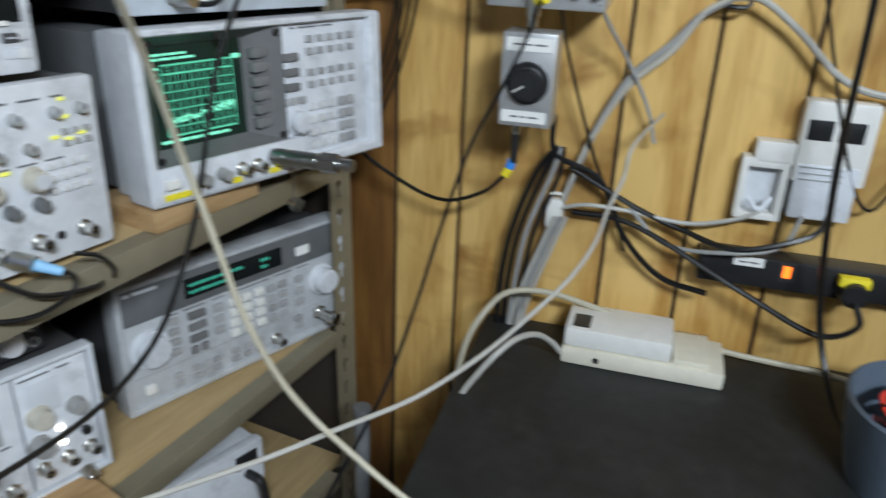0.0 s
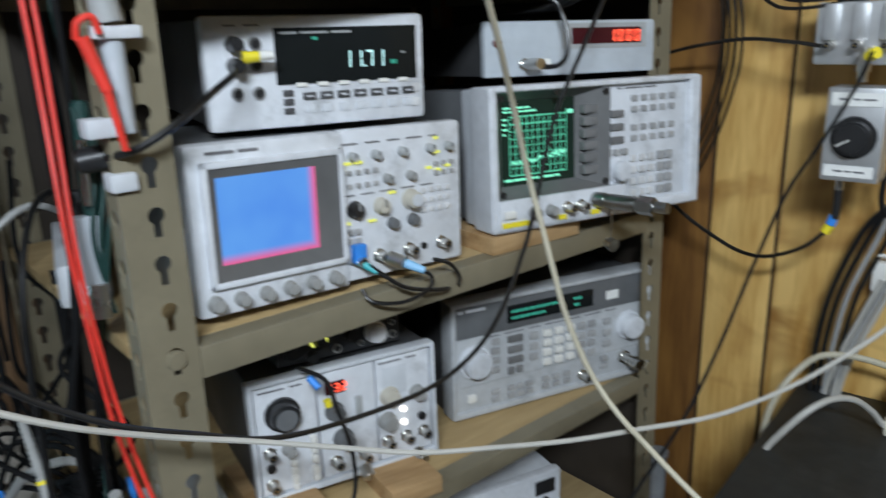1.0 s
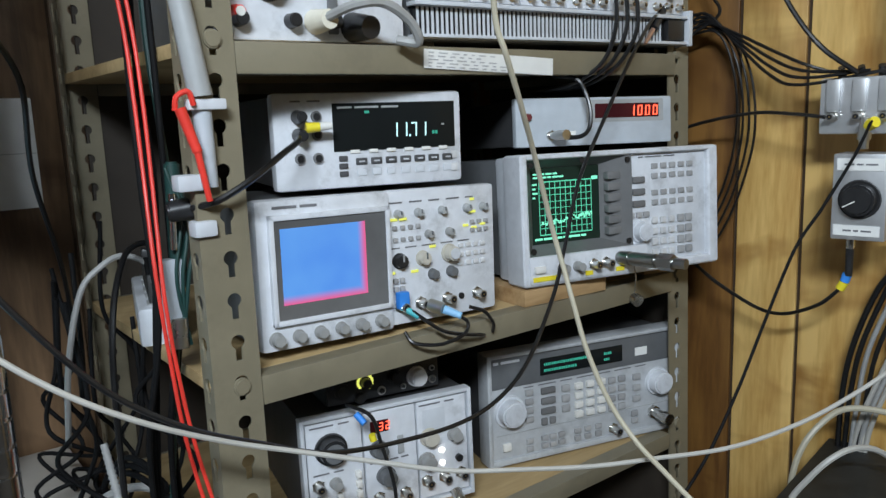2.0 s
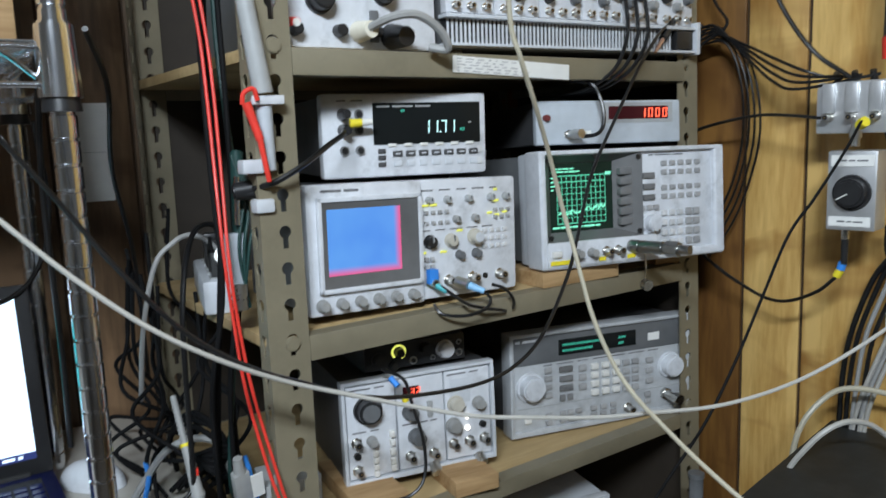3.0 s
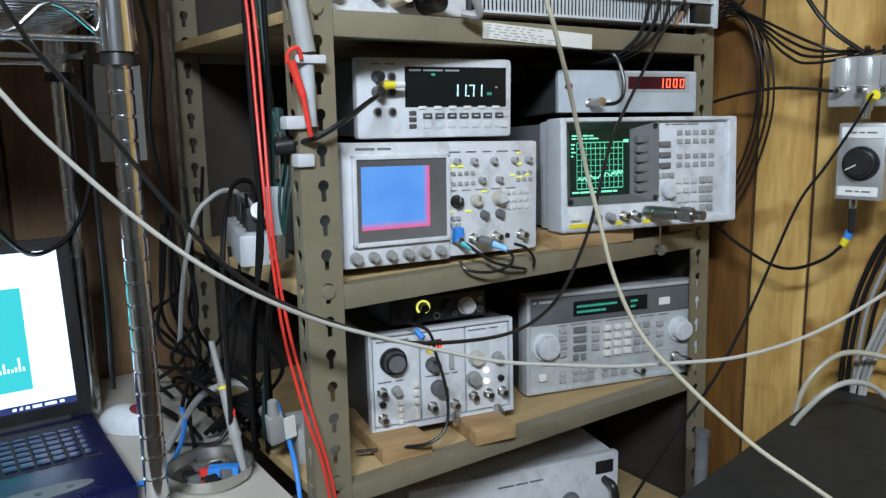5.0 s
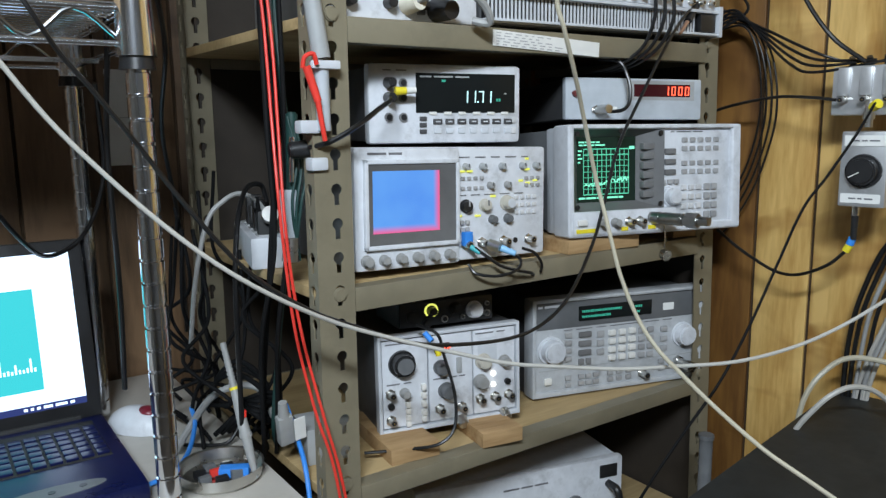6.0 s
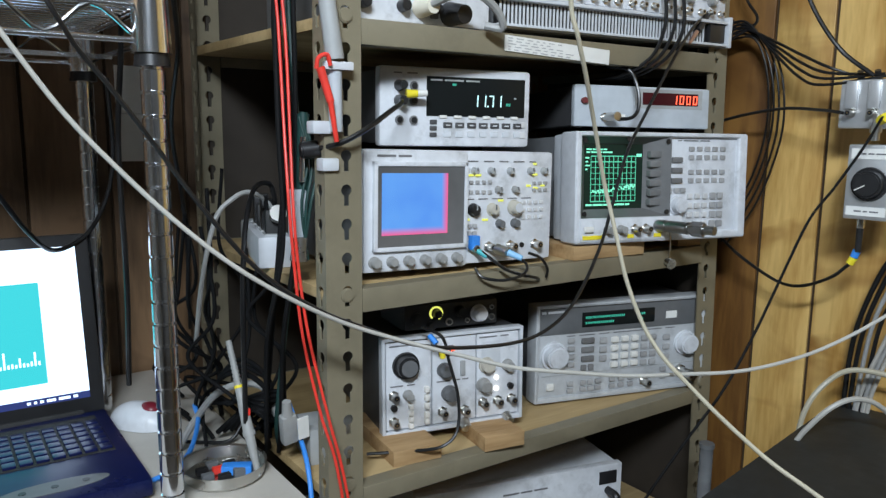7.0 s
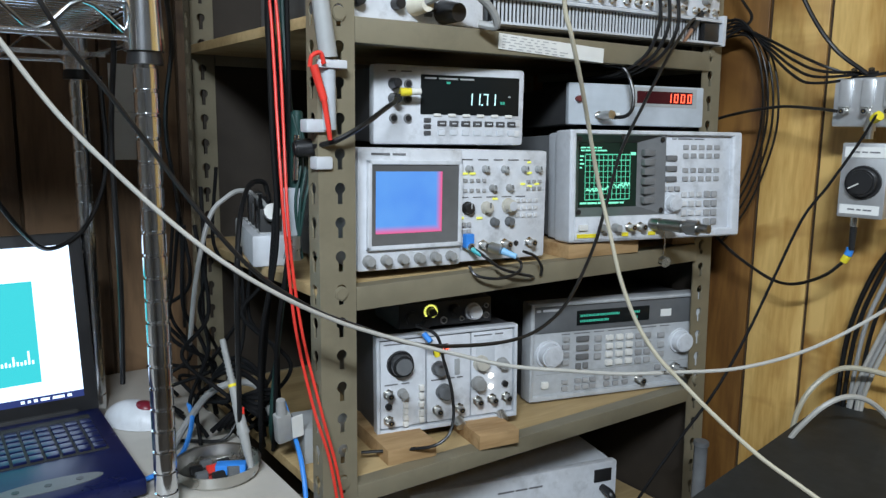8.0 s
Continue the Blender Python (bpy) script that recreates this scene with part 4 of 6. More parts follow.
def top_white_unit():
    o = thing("bench_power_supply", pose(0.02, 0.035, 1.337, 0, 0, -3), "white-fronted power supply with knobs and sockets, on the top shelf", "power supply")
    w, h = 0.215, 0.15
    bx("case", GREY_DK, o, 0.003, 0.01, 0.006, w - 0.003, 0.30, h, 0.004)
    bx("front_panel", GREY_LT, o, 0, 0, 0.004, w, 0.012, h, 0.003)
    knob(o, BLACK, 0.055, 0.060, 0.018, 0.02, line=WHITE)
    knob(o, BLACK, 0.140, 0.070, 0.014, 0.02, line=WHITE)
    knob(o, RED, 0.020, 0.030, 0.008, 0.014, cap=WHITE)
    for x in (0.022, 0.078, 0.125):
        cy("terminal", BLACK, o, (x, 0.001, 0.024), (0, -1, 0), 0.008, 0.016, 16, 0.007, 0.001)
    cy("plug", IVORY, o, (0.105, 0.0, 0.024), (0.1, -1, 0), 0.013, 0.030, 16, 0.010)
    cy("plug", BLACK, o, (0.150, 0.0, 0.020), (0.1, -1, -0.1), 0.016, 0.034, 16, 0.012)
    bx("latch", GREY_DK, o, 0.120, -0.004, 0.012, 0.131, 0, 0.05, 0.001)
    for x in (0.03, w - 0.03):
        bx("foot", BLACK, o, x - 0.012, 0.02, 0, x + 0.012, 0.04, 0.006, 0.001)
        bx("foot", BLACK, o, x - 0.012, 0.24, 0, x + 0.012, 0.26, 0.006, 0.001)
    return o


def top_mainframe():
    o = thing("rack_mainframe", pose(0.250, 0.028, 1.337, 0, 0, -4), "grey mainframe with a slotted vent strip and many small knobs", "instrument")
    w, h = 0.475, 0.17
    bx("case", GREY_DK, o, 0.004, 0.012, 0.010, w - 0.004, 0.34, h, 0.004)
    bx("rail", GREY, o, 0, -0.010, 0.012, w, 0.012, 0.016, 0.001)
    bx("rail", GREY, o, 0, -0.010, 0.048, w, 0.012, 0.053, 0.001)
    bx("vent_backing", BLACK, o, 0.004, 0.0045, 0.016, w - 0.004, 0.012, 0.048)
    first = None
    for i in range(62):
        x = 0.008 + i * 0.0068
        if first is None:
            first = bx("vent_bar", GREY, o, -0.0016, 0.0005, 0.016, 0.0016, 0.0018, 0.048)
            first.location.x = x
        else:
            twin(first, x, 0, 0)
    bx("badge", BLACK, o, w - 0.044, -0.007, 0.018, w - 0.008, 0.002, 0.046, 0.001)
    bx("end_cheek", GREY, o, w - 0.004, -0.012, 0.010, w + 0.004, 0.02, 0.060, 0.001)
    random.seed(21)
    for i in range(6):
        x0 = 0.004 + i * 0.078
        m = bx("module", GREY_LT, o, x0, -0.002, 0.055, x0 + 0.076, 0.012, h - 0.004, 0.0015)
        for k in range(3):
            knob(m, (KNOB_GREY, GREY_DK, BLACK)[(i + k) % 3], x0 + 0.014 + k * 0.024, 0.082 + 0.012 * ((i + k) % 2), 0.008, 0.012, -0.002, line=WHITE if k == 1 else None)
            bnc(m, x0 + 0.014 + k * 0.024, 0.064, -0.002, 0.0045, 0.009)
        key_grid(m, KEY_MD if i % 2 else KEY_LT, [x0 + 0.012 + q * 0.013 for q in range(5)], (0.112, 0.122), 0.007, 0.006, 0.004, -0.002)
    for x in (0.03, w - 0.03):
        bx("foot", BLACK, o, x - 0.012, 0.02, 0, x + 0.012, 0.04, 0.012, 0.001)
        bx("foot", BLACK, o, x - 0.012, 0.28, 0, x + 0.012, 0.30, 0.012, 0.001)
    return o


oscilloscope()
multimeter()
spectrum_analyzer()
counter()
signal_generator()
plug_in_frame()
audio_interface()
bottom_unit()
top_white_unit()
top_mainframe()


def wood_block(m, w, d, h, label):
    b = bx("wood_block", BLOCK_WOOD, None, 0, 0, 0, w, d, h, 0.0015)
    b.matrix_world = m
    return tagged(b, label, "wood block", "wood blocks under the instruments")


wood_block(pose(0.084, 0.026, 0.738, 0, 0, -7), 0.076, 0.16, 0.0225, "rough brown wood block under the mainframe")
wood_block(pose(0.222, -0.004, 0.738, 0, 0, -9), 0.068, 0.16, 0.0225, "rough brown wood block under the mainframe")
wood_block(pose(0.396, 0.004, 1.006, 0, 0, -4), 0.15, 0.10, 0.0215, "brown wood block under the spectrum analyzer")
wood_block(pose(0.66, 0.015, 1.006, 0, 0, -12), 0.05, 0.20, 0.019, "brown wood block under the spectrum analyzer")


# ---- table at the wall, desk at the other side ----
def slab_table(name, m, w, d, h, thick, top_mt, leg_mt, label, category):
    t = thing(name, m, label, category)
    bx("tabletop", top_mt, t, 0, 0, h - thick, w, d, h, 0.003)
    for x in (0.05, w - 0.05):
        for y in (0.05, d - 0.05):
            bx("leg", leg_mt, t, x - 0.025, y - 0.025, 0, x + 0.025, y + 0.025, h - thick, 0.002)
    return t


# its long side lies against the panelled wall
tb0 = WALL @ Vector((0.325, -0.006, 0))
table = slab_table("work_table", Matrix.Translation(tb0) @ pose(0, 0, 0, 0, 0, -80) @ pose(0, -0.62, 0), 1.5, 0.62, 0.736, 0.03, TABLE_BLK, BLACK_MAT, "black-topped work table against the panelled wall", "table")
desk = slab_table("desk", pose(-1.55, -0.02, 0), 1.492, 0.65, 0.745, 0.03, DESK_TOP, TAN, "pale laminate desk beside the rack", "desk")


# ---- things on the panelled wall ----
def wp(lx, proud, z):
    return tuple(WALL @ Vector((lx, -proud, z)))


def on_wall(lx, proud, z, rx=0):
    return WALL @ pose(lx, -proud, z, rx, 0, 0)


def junction_box():
    o = thing("junction_box", on_wall(0.314, 0.10, 1.214), "cast aluminium coaxial junction box mounted on the wood wall", "junction box")
    bx("body", ALU, o, 0, 0, 0, 0.146, 0.1, 0.076, 0.004)
    for i, x in enumerate((0.018, 0.050, 0.082, 0.114, 0.138)):
        bx("rib", ALU, o, x - 0.009, -0.006, 0.030, x + 0.009, 0.004, 0.074, 0.003)
        bnc(o, x, 0.024, 0, 0.006, 0.016)
    for x in (0.02, 0.045, 0.07, 0.10, 0.125):
        cy("gland", BLACK, o, (x, 0.03, 0.075), (0, -0.6, 1), 0.006, 0.018, 12, 0.0045)
    cy("lamp", RED, o, (0.124, 0.001, 0.060), (0, -1, 0), 0.005, 0.008, 12)
    # tee piece and its yellow band carry the switch box below
    bm = bmesh.new()
    cyl(bm, (0.064, -0.026, 0.022), (0, 0, -1), 0.0062, 0.040, 14)
    cyl(bm, (0.064, -0.026, 0.004), (0, 0, -1), 0.0085, 0.010, 14)
    cyl(bm, (0.064, 0.0, 0.016), (0, -1, 0), 0.0062, 0.03, 14)
    part("tee_connector", bm, STEEL, o)
    cy("tape_band", YELLOW, o, (0.068, -0.026, 0.012), (0.5, -0.4, 0.25), 0.0075, 0.014, 12)
    return o


def switch_box():
    o = thing("rotary_switch_box", on_wall(0.345, 0.135, 1.075), "grey metal box with a black rotary dial on the wall", "switch box")
    w, h = 0.066, 0.115
    bx("body", ALU, o, 0, 0, 0, w, 0.05, h, 0.003)
    bx("label_strip", PAPER, o, 0.005, -0.0012, h - 0.022, w - 0.004, 0.001, h - 0.006)
    bx("label_strip", PAPER, o, 0.004, -0.0012, 0.006, w - 0.006, 0.001, 0.020)
    bars("small_print", INK, o, 0.014, -0.0018, h - 0.015, [[0.012, 0.008, 0.014]], 0.0022, 0.003, 0.004)
    bars("small_print", INK, o, 0.016, -0.0018, 0.012, [[0.010, 0.006, 0.012]], 0.0022, 0.003, 0.004)
    k = knob(o, BLACK, 0.034, 0.055, 0.0265, 0.016, name="dial")
    p = bx("pointer", WHITE, k, -0.0008, -0.0185, 0.002, 0.0008, -0.0155, 0.018)
    p.rotation_euler = (0, radians(-120), 0)
    cy("socket", STEEL, o, (0.02, 0.025, 0.0), (0, 0, -1), 0.006, 0.016, 14)
    cy("plug", BLACK, o, (0.02, 0.025, -0.014), (0, 0, -1), 0.0055, 0.04, 14, 0.0045)
    cy("tape_band", BLUE, o, (0.018, 0.028, -0.052), (-0.3, 0, -1), 0.0062, 0.012, 12)
    cy("tape_band", YELLOW, o, (0.0145, 0.028, -0.064), (-0.5, 0, -1), 0.0062, 0.012, 12)
    return o


def power_strip():
    o = thing("power_strip", on_wall(0.622, 0.04, 0.862), "black power strip with an orange lamp, screwed to the wood wall", "power strip")
    bx("body", BLACK, o, 0, 0, 0, 0.62, 0.04, 0.044, 0.004)
    bx("label_strip", PAPER, o, 0.045, -0.0012, 0.030, 0.084, 0.001, 0.043)
    bars("small_print", INK, o, 0.052, -0.0018, 0.035, [[0.01, 0.012]], 0.002, 0.003, 0.004)
    bx("lamp_frame", BLACK_MAT, o, 0.104, -0.002, 0.014, 0.124, 0.001, 0.042, 0.001)
    bx("neon_switch", G_ORANGE, o, 0.109, -0.004, 0.021, 0.119, 0.0, 0.038, 0.001, "glowing orange switch")
    pl = cy("plug", BLACK, o, (0.196, 0, 0.018), (0, -1, 0), 0.020, 0.03, 20, 0.016, 0.002)
    bx("tag", YELLOW, pl, 0.176, -0.020, 0.026, 0.214, -0.004, 0.040, 0.003)
    for x in (0.27, 0.34, 0.41, 0.48):
        bx("outlet", BLACK_MAT, o, x - 0.018, -0.0012, 0.006, x + 0.018, 0.001, 0.038, 0.001)
    return o


def wall_terminal():
    o = thing("wall_terminal", on_wall(0.716, 0.03, 0.965), "white plastic wall unit with dark windows and loose cables", "wall unit")
    bx("body", WHITE, o, 0, 0, 0.048, 0.088, 0.03, 0.156, 0.006)
    for a in (0.007, 0.044):
        bx("window", BLACK, o, a, -0.0014, 0.106, a + 0.030, 0.002, 0.132, 0.001)
    bx("lower_cover", GREY_LT, o, 0.004, -0.002, 0.0, 0.080, 0.028, 0.075, 0.005)
    for i in range(3):
        bx("slot", GREY_MID, o, 0.008, -0.0034, 0.054 + i * 0.008, 0.06, -0.001, 0.0555 + i * 0.008)
    return o


def wall_holder():
    o = thing("wall_holder", on_wall(0.654, 0.028, 0.955), "white plastic open-fronted holder fixed to the wall", "holder")
    fr = bmesh.new()
    for a, b, c, d in ((0, 0, 0.010, 0.085), (0.050, 0, 0.060, 0.085), (0.004, 0, 0.056, 0.010), (0.004, 0.072, 0.056, 0.085), (0.014, 0.078, 0.062, 0.108)):
        box(fr, a, 0, b, c, 0.027, d, 0.003)
    part("frame", fr, WHITE, o)
    bx("back_plate", GREY_LT, o, 0.006, 0.02, 0.004, 0.054, 0.027, 0.08)
    tb("clip", GREY_LT, o, [(0.015, -0.002, 0.03), (0.03, -0.008, 0.018), (0.044, -0.002, 0.034)], 0.004)
    return o


junction_box()
switch_box()
power_strip()
wall_terminal()
wall_holder()
hook = thing("cable_hook", on_wall(0.612, 0, 1.23), "black bent steel cable hook in the wood wall", "hook")
tb("arm", BLACK, hook, [(-0.02, 0.003, 0.0), (-0.014, -0.03, -0.004), (0.012, -0.034, -0.004), (0.016, -0.03, 0.012)], 0.003)
tie = thing("cable_clip", on_wall(0.416, 0.004, 0.925), "white plastic cable clip gathering loose leads", "clip")
bx("body", WHITE, tie, -0.012, -0.03, -0.02, 0.012, 0.004, 0.024, 0.005)
tb("strap", WHITE, tie, [(-0.014, -0.02, 0.02), (-0.004, -0.036, 0.036), (0.010, -0.02, 0.03)], 0.0025)

G = "loose leads on the wood wall"
cable("mains_cable", WIRE_BLK, [wp(0.405, 0.05, 1.075), wp(0.412, 0.045, 1.02), wp(0.475, 0.03, 0.985), wp(0.517, 0.03, 0.907), wp(0.574, 0.03, 0.853), wp(0.639, 0.05, 0.846)], 0.0042, "black mains cable sagging across the wood wall", G)
cable("mains_cable", WIRE_BLK, [wp(0.43, 0.03, 1.0), wp(0.527, 0.03, 0.952), wp(0.593, 0.03, 0.928), wp(0.663, 0.06, 0.921), wp(0.738, 0.06, 0.945), wp(0.765, 0.045, 0.962), wp(0.775, 0.02, 0.985)], 0.0042, "black mains cable sagging across the wood wall", G)
cable("mains_cable", WIRE_BLK, [wp(0.44, 0.02, 0.93), wp(0.53, 0.03, 0.925), wp(0.682, 0.065, 0.863), wp(0.781, 0.075, 0.822), wp(0.825, 0.085, 0.845), wp(0.818, 0.075, 0.876)], 0.0042, "black mains cable plugged into the power strip", G)
for i, (mt, r) in enumerate(((WIRE_BLK, 0.0042), (WIRE_BLK, 0.0038), (WIRE_GRY, 0.0036), (WIRE_BLK, 0.0034))):
    q = i * 0.011
    cable("hanging_cable", mt, [wp(0.412 + q * 0.3, 0.045, 1.03), wp(0.385 + q, 0.04, 0.985), wp(0.358 + q, 0.035, 0.90), wp(0.346 + q, 0.03, 0.82), wp(0.342 + q * 0.8, 0.03, 0.70), wp(0.33 + q, 0.03, 0.58)], r, "dark cable hanging down the wood wall", G)
for i, mt in enumerate((WIRE_WHT, WIRE_GRY, WIRE_WHT)):
    q = i * 0.008
    cable("hanging_cable", mt, [wp(0.418 + q, 0.034, 0.925), wp(0.398 + q, 0.036, 0.865), wp(0.378 + q, 0.036, 0.80), wp(0.366 + q, 0.03, 0.74), wp(0.356 + q, 0.03, 0.60)], 0.0036, "pale lead hanging behind the table edge", G)
for i, mt in enumerate((WIRE_GRY, BEIGE)):
    q = i * 0.010
    cable("looped_cable", mt, [wp(0.612, 0.036, 1.238), wp(0.575, 0.035, 1.215), wp(0.545, 0.03, 1.178 - q), wp(0.496, 0.025, 1.127 - q), wp(0.457, 0.02, 1.044), wp(0.423, 0.028, 0.937), wp(0.383, 0.03, 0.80), wp(0.37, 0.03, 0.66)], 0.0045, "thick pale cable hung over a wall hook", G)
cable("looped_cable", WIRE_WHT, [wp(0.605, 0.038, 1.236), wp(0.64, 0.036, 1.235), wp(0.690, 0.03, 1.20), wp(0.747, 0.03, 1.15), wp(0.808, 0.03, 1.132), wp(0.95, 0.03, 1.13), wp(1.3, 0.03, 1.15)], 0.0045, "white cable looped from the wall hook", G)
cable("thin_lead", WIRE_GRY, [wp(0.452, 0.10, 1.225), wp(0.47, 0.07, 1.19), wp(0.49, 0.04, 1.155), wp(0.525, 0.03, 1.09), wp(0.539, 0.03, 1.045)], 0.0026, "thin grey lead hanging from the junction box", G)
cable("thin_lead", WIRE_BLK, [wp(0.405, 0.09, 1.22), wp(0.418, 0.05, 1.149), wp(0.462, 0.03, 1.019), wp(0.495, 0.02, 0.948), wp(0.52, 0.02, 0.88)], 0.0022, "thin dark lead hanging from the junction box", G)
cable("thin_lead", WIRE_WHT, [wp(0.42, 0.03, 0.935), wp(0.46, 0.035, 0.948), wp(0.52, 0.03, 0.945), wp(0.60, 0.03, 0.938), wp(0.66, 0.035, 0.955), wp(0.685, 0.036, 0.97)], 0.0032, "white lead running to the wall holder", G)
cable("thin_lead", WIRE_GRY, [wp(0.52, 0.03, 0.95), wp(0.575, 0.035, 0.905), wp(0.66, 0.06, 0.915), wp(0.72, 0.05, 0.93), wp(0.74, 0.034, 0.97)], 0.0032, "grey lead running to the wall unit", G)
cable("drop_cable", WIRE_BLK, [wp(0.70, 0.22, 1.75), wp(0.722, 0.17, 1.45), wp(0.737, 0.14, 1.24), wp(0.748, 0.12, 1.04), wp(0.775, 0.10, 0.86), wp(0.80, 0.14, 0.775), wp(0.815, 0.19, 0.751)], 0.0042, "black cable dropping from above onto the table", G)
cable("thin_lead", WIRE_BLK, [wp(0.69, 0.03, 1.30), wp(0.80, 0.03, 1.0), wp(0.86, 0.03, 1.05), wp(1.0, 0.03, 1.17)], 0.0022, "thin dark lead crossing the wood wall", G)
cable("patch_lead", WIRE_BLK, [wp(0.06, 0.06, 1.21), wp(0.13, 0.07, 1.232), wp(0.22, 0.09, 1.246), wp(0.29, 0.115, 1.243), wp(0.328, 0.122, 1.238)], 0.0026, "black patch lead plugged into the junction box", G)
for i in range(4):
    q = 0.012 * i
    cable("patch_lead", WIRE_BLK, [wp(0.085, 0.06, 1.365 + q * 0.6), wp(0.13, 0.055, 1.385 + q * 0.4), wp(0.18, 0.06, 1.365 - q * 0.4), wp(0.24, 0.08, 1.335 - q), wp(0.29, 0.10, 1.312 - q * 0.8), wp(0.325 + q * 2, 0.09, 1.298)], 0.0024, "black patch lead running to the junction box", G)
    cable("coiled_lead", WIRE_BLK, [wp(0.10, 0.05, 1.37 + q), wp(0.145 + q * 0.5, 0.045, 1.37), wp(0.17 + q * 0.7, 0.04, 1.31), wp(0.175 + q * 0.8, 0.035, 1.22), wp(0.155 + q * 0.8, 0.03, 1.13), wp(0.12 + q, 0.03, 1.06), wp(0.08 + q, 0.03, 1.00)], 0.0020, "black lead hanging in a loose coil by the rack", G)
cable("patch_lead", WIRE_BLK, [wp(0.235, 0.12, 1.48), wp(0.27, 0.12, 1.40), wp(0.315, 0.12, 1.335), wp(0.36, 0.10, 1.295)], 0.0036, "black patch lead coming down to the junction box", G)
cable("patch_lead", WIRE_BLK, [wp(0.10, 0.03, 1.55), wp(0.12, 0.04, 1.45), wp(0.15, 0.05, 1.40), wp(0.11, 0.06, 1.37)], 0.0026, "black lead dropping beside the rack", G)
cable("patch_lead", WIRE_BLK, [(0.735, 0.03, 1.06), (0.765, -0.02, 1.0), (0.79, -0.06, 0.965), (0.80, -0.10, 0.946), (0.79, -0.145, 0.950), (0.785, -0.193, 0.973), wp(0.352, 0.105, 0.998)], 0.0028, "black lead looping from the rack to the switch box", G)
cable("diagonal_lead", WIRE_DULL, [wp(0.388, 0.136, 1.232), (0.715, -0.262, 1.19), (0.665, -0.25, 1.13), (0.621, -0.24, 1.083), (0.585, -0.226, 1.0), (0.531, -0.222, 0.917), (0.475, -0.217, 0.845), (0.42, -0.20, 0.775), (0.37, -0.17, 0.68), (0.33, -0.10, 0.50)], 0.0021, "thin dark lead slanting down in front of the rack", G)

# ---- things on the table ----
ph = thing("desk_telephone", pose(0.795, -0.321, 0.736, 0, 0, -80.6), "off-white wall-type telephone lying on the black table", "telephone")
bx("base", IVORY, ph, 0, 0, 0, 0.222, 0.095, 0.026, 0.006)
bx("handset", WHITE, ph, 0.002, 0.004, 0.0265, 0.150, 0.088, 0.056, 0.006)
bx("window", BLACK, ph, 0.012, 0.012, 0.0555, 0.036, 0.050, 0.0568, 0.001)
bx("key_cover", IVORY, ph, 0.152, 0.006, 0.0255, 0.200, 0.088, 0.034, 0.003)
cy("jack", BLACK, ph, (0.050, 0.001, 0.013), (0, -1, 0), 0.004, 0.003, 14)
bx("trim_strip", STEEL, ph, 0.155, 0.088, 0.030, 0.20, 0.094, 0.033, 0.001)
cable("telephone_cord", WIRE_WHT, [(0.797, -0.320, 0.752), (0.775, -0.310, 0.778), (0.745, -0.298, 0.800), (0.71, -0.284, 0.808), (0.682, -0.268, 0.796), (0.666, -0.248, 0.766), (0.658, -0.228, 0.728), (0.65, -0.21, 0.66), (0.64, -0.19, 0.55)], 0.0042, "white telephone cord looping over the table edge", "pale cables over the table")
cable("long_cable", WIRE_CRM, [(0.72, -0.185, 0.55), (0.728, -0.192, 0.70), (0.738, -0.200, 0.765), (0.765, -0.215, 0.805), (0.80, -0.235, 0.824), wp(0.42, 0.07, 0.820), wp(0.48, 0.05, 0.800), wp(0.56, 0.04, 0.775), wp(0.68, 0.04, 0.755), wp(0.80, 0.045, 0.750), wp(0.92, 0.06, 0.750), wp(1.1, 0.05, 0.80), wp(1.3, 0.05, 0.86)], 0.0045, "cream cable along the back of the table", "pale cables over the table")

tub = thing("parts_tub", pose(0.742, -0.752, 0.736), "blue-grey plastic tub holding red and black leads", "tub")
bm = bmesh.new()
ring_o, ring_i = [], []
for zz, ro, ri in ((0, 0.075, 0.070), (0.05, 0.088, 0.083), (0.105, 0.098, 0.094)):
    ring_o.append([bm.verts.new((ro * math.cos(a * math.pi / 16), ro * 0.85 * math.sin(a * math.pi / 16), zz)) for a in range(32)])
    ring_i.append([bm.verts.new((ri * math.cos(a * math.pi / 16), ri * 0.85 * math.sin(a * math.pi / 16), zz + 0.003)) for a in range(32)])
for rr in (ring_o, ring_i):
    for a, b in zip(rr, rr[1:]):
        for k in range(32):
            bm.faces.new((a[k], a[(k + 1) % 32], b[(k + 1) % 32], b[k]))
for k in range(32):
    bm.faces.new((ring_o[-1][k], ring_o[-1][(k + 1) % 32], ring_i[-1][(k + 1) % 32], ring_i[-1][k]))
bm.faces.new(ring_o[0])
bm.faces.new(ring_i[0])
part("bowl", bm, mat("blue_grey_plastic", (0.10, 0.13, 0.17), 0.5), tub)
random.seed(5)
for i in range(9):
    a = random.uniform(0, 6.28)
    pts = [(0.055 * math.cos(a + k * 1.3), 0.045 * math.sin(a + k * 1.3), 0.075 + 0.012 * math.sin(k * 2 + i) + i * 0.002) for k in range(5)]
    tb("lead", RED if i % 3 == 0 else WIRE_BLK, tub, pts, 0.004)

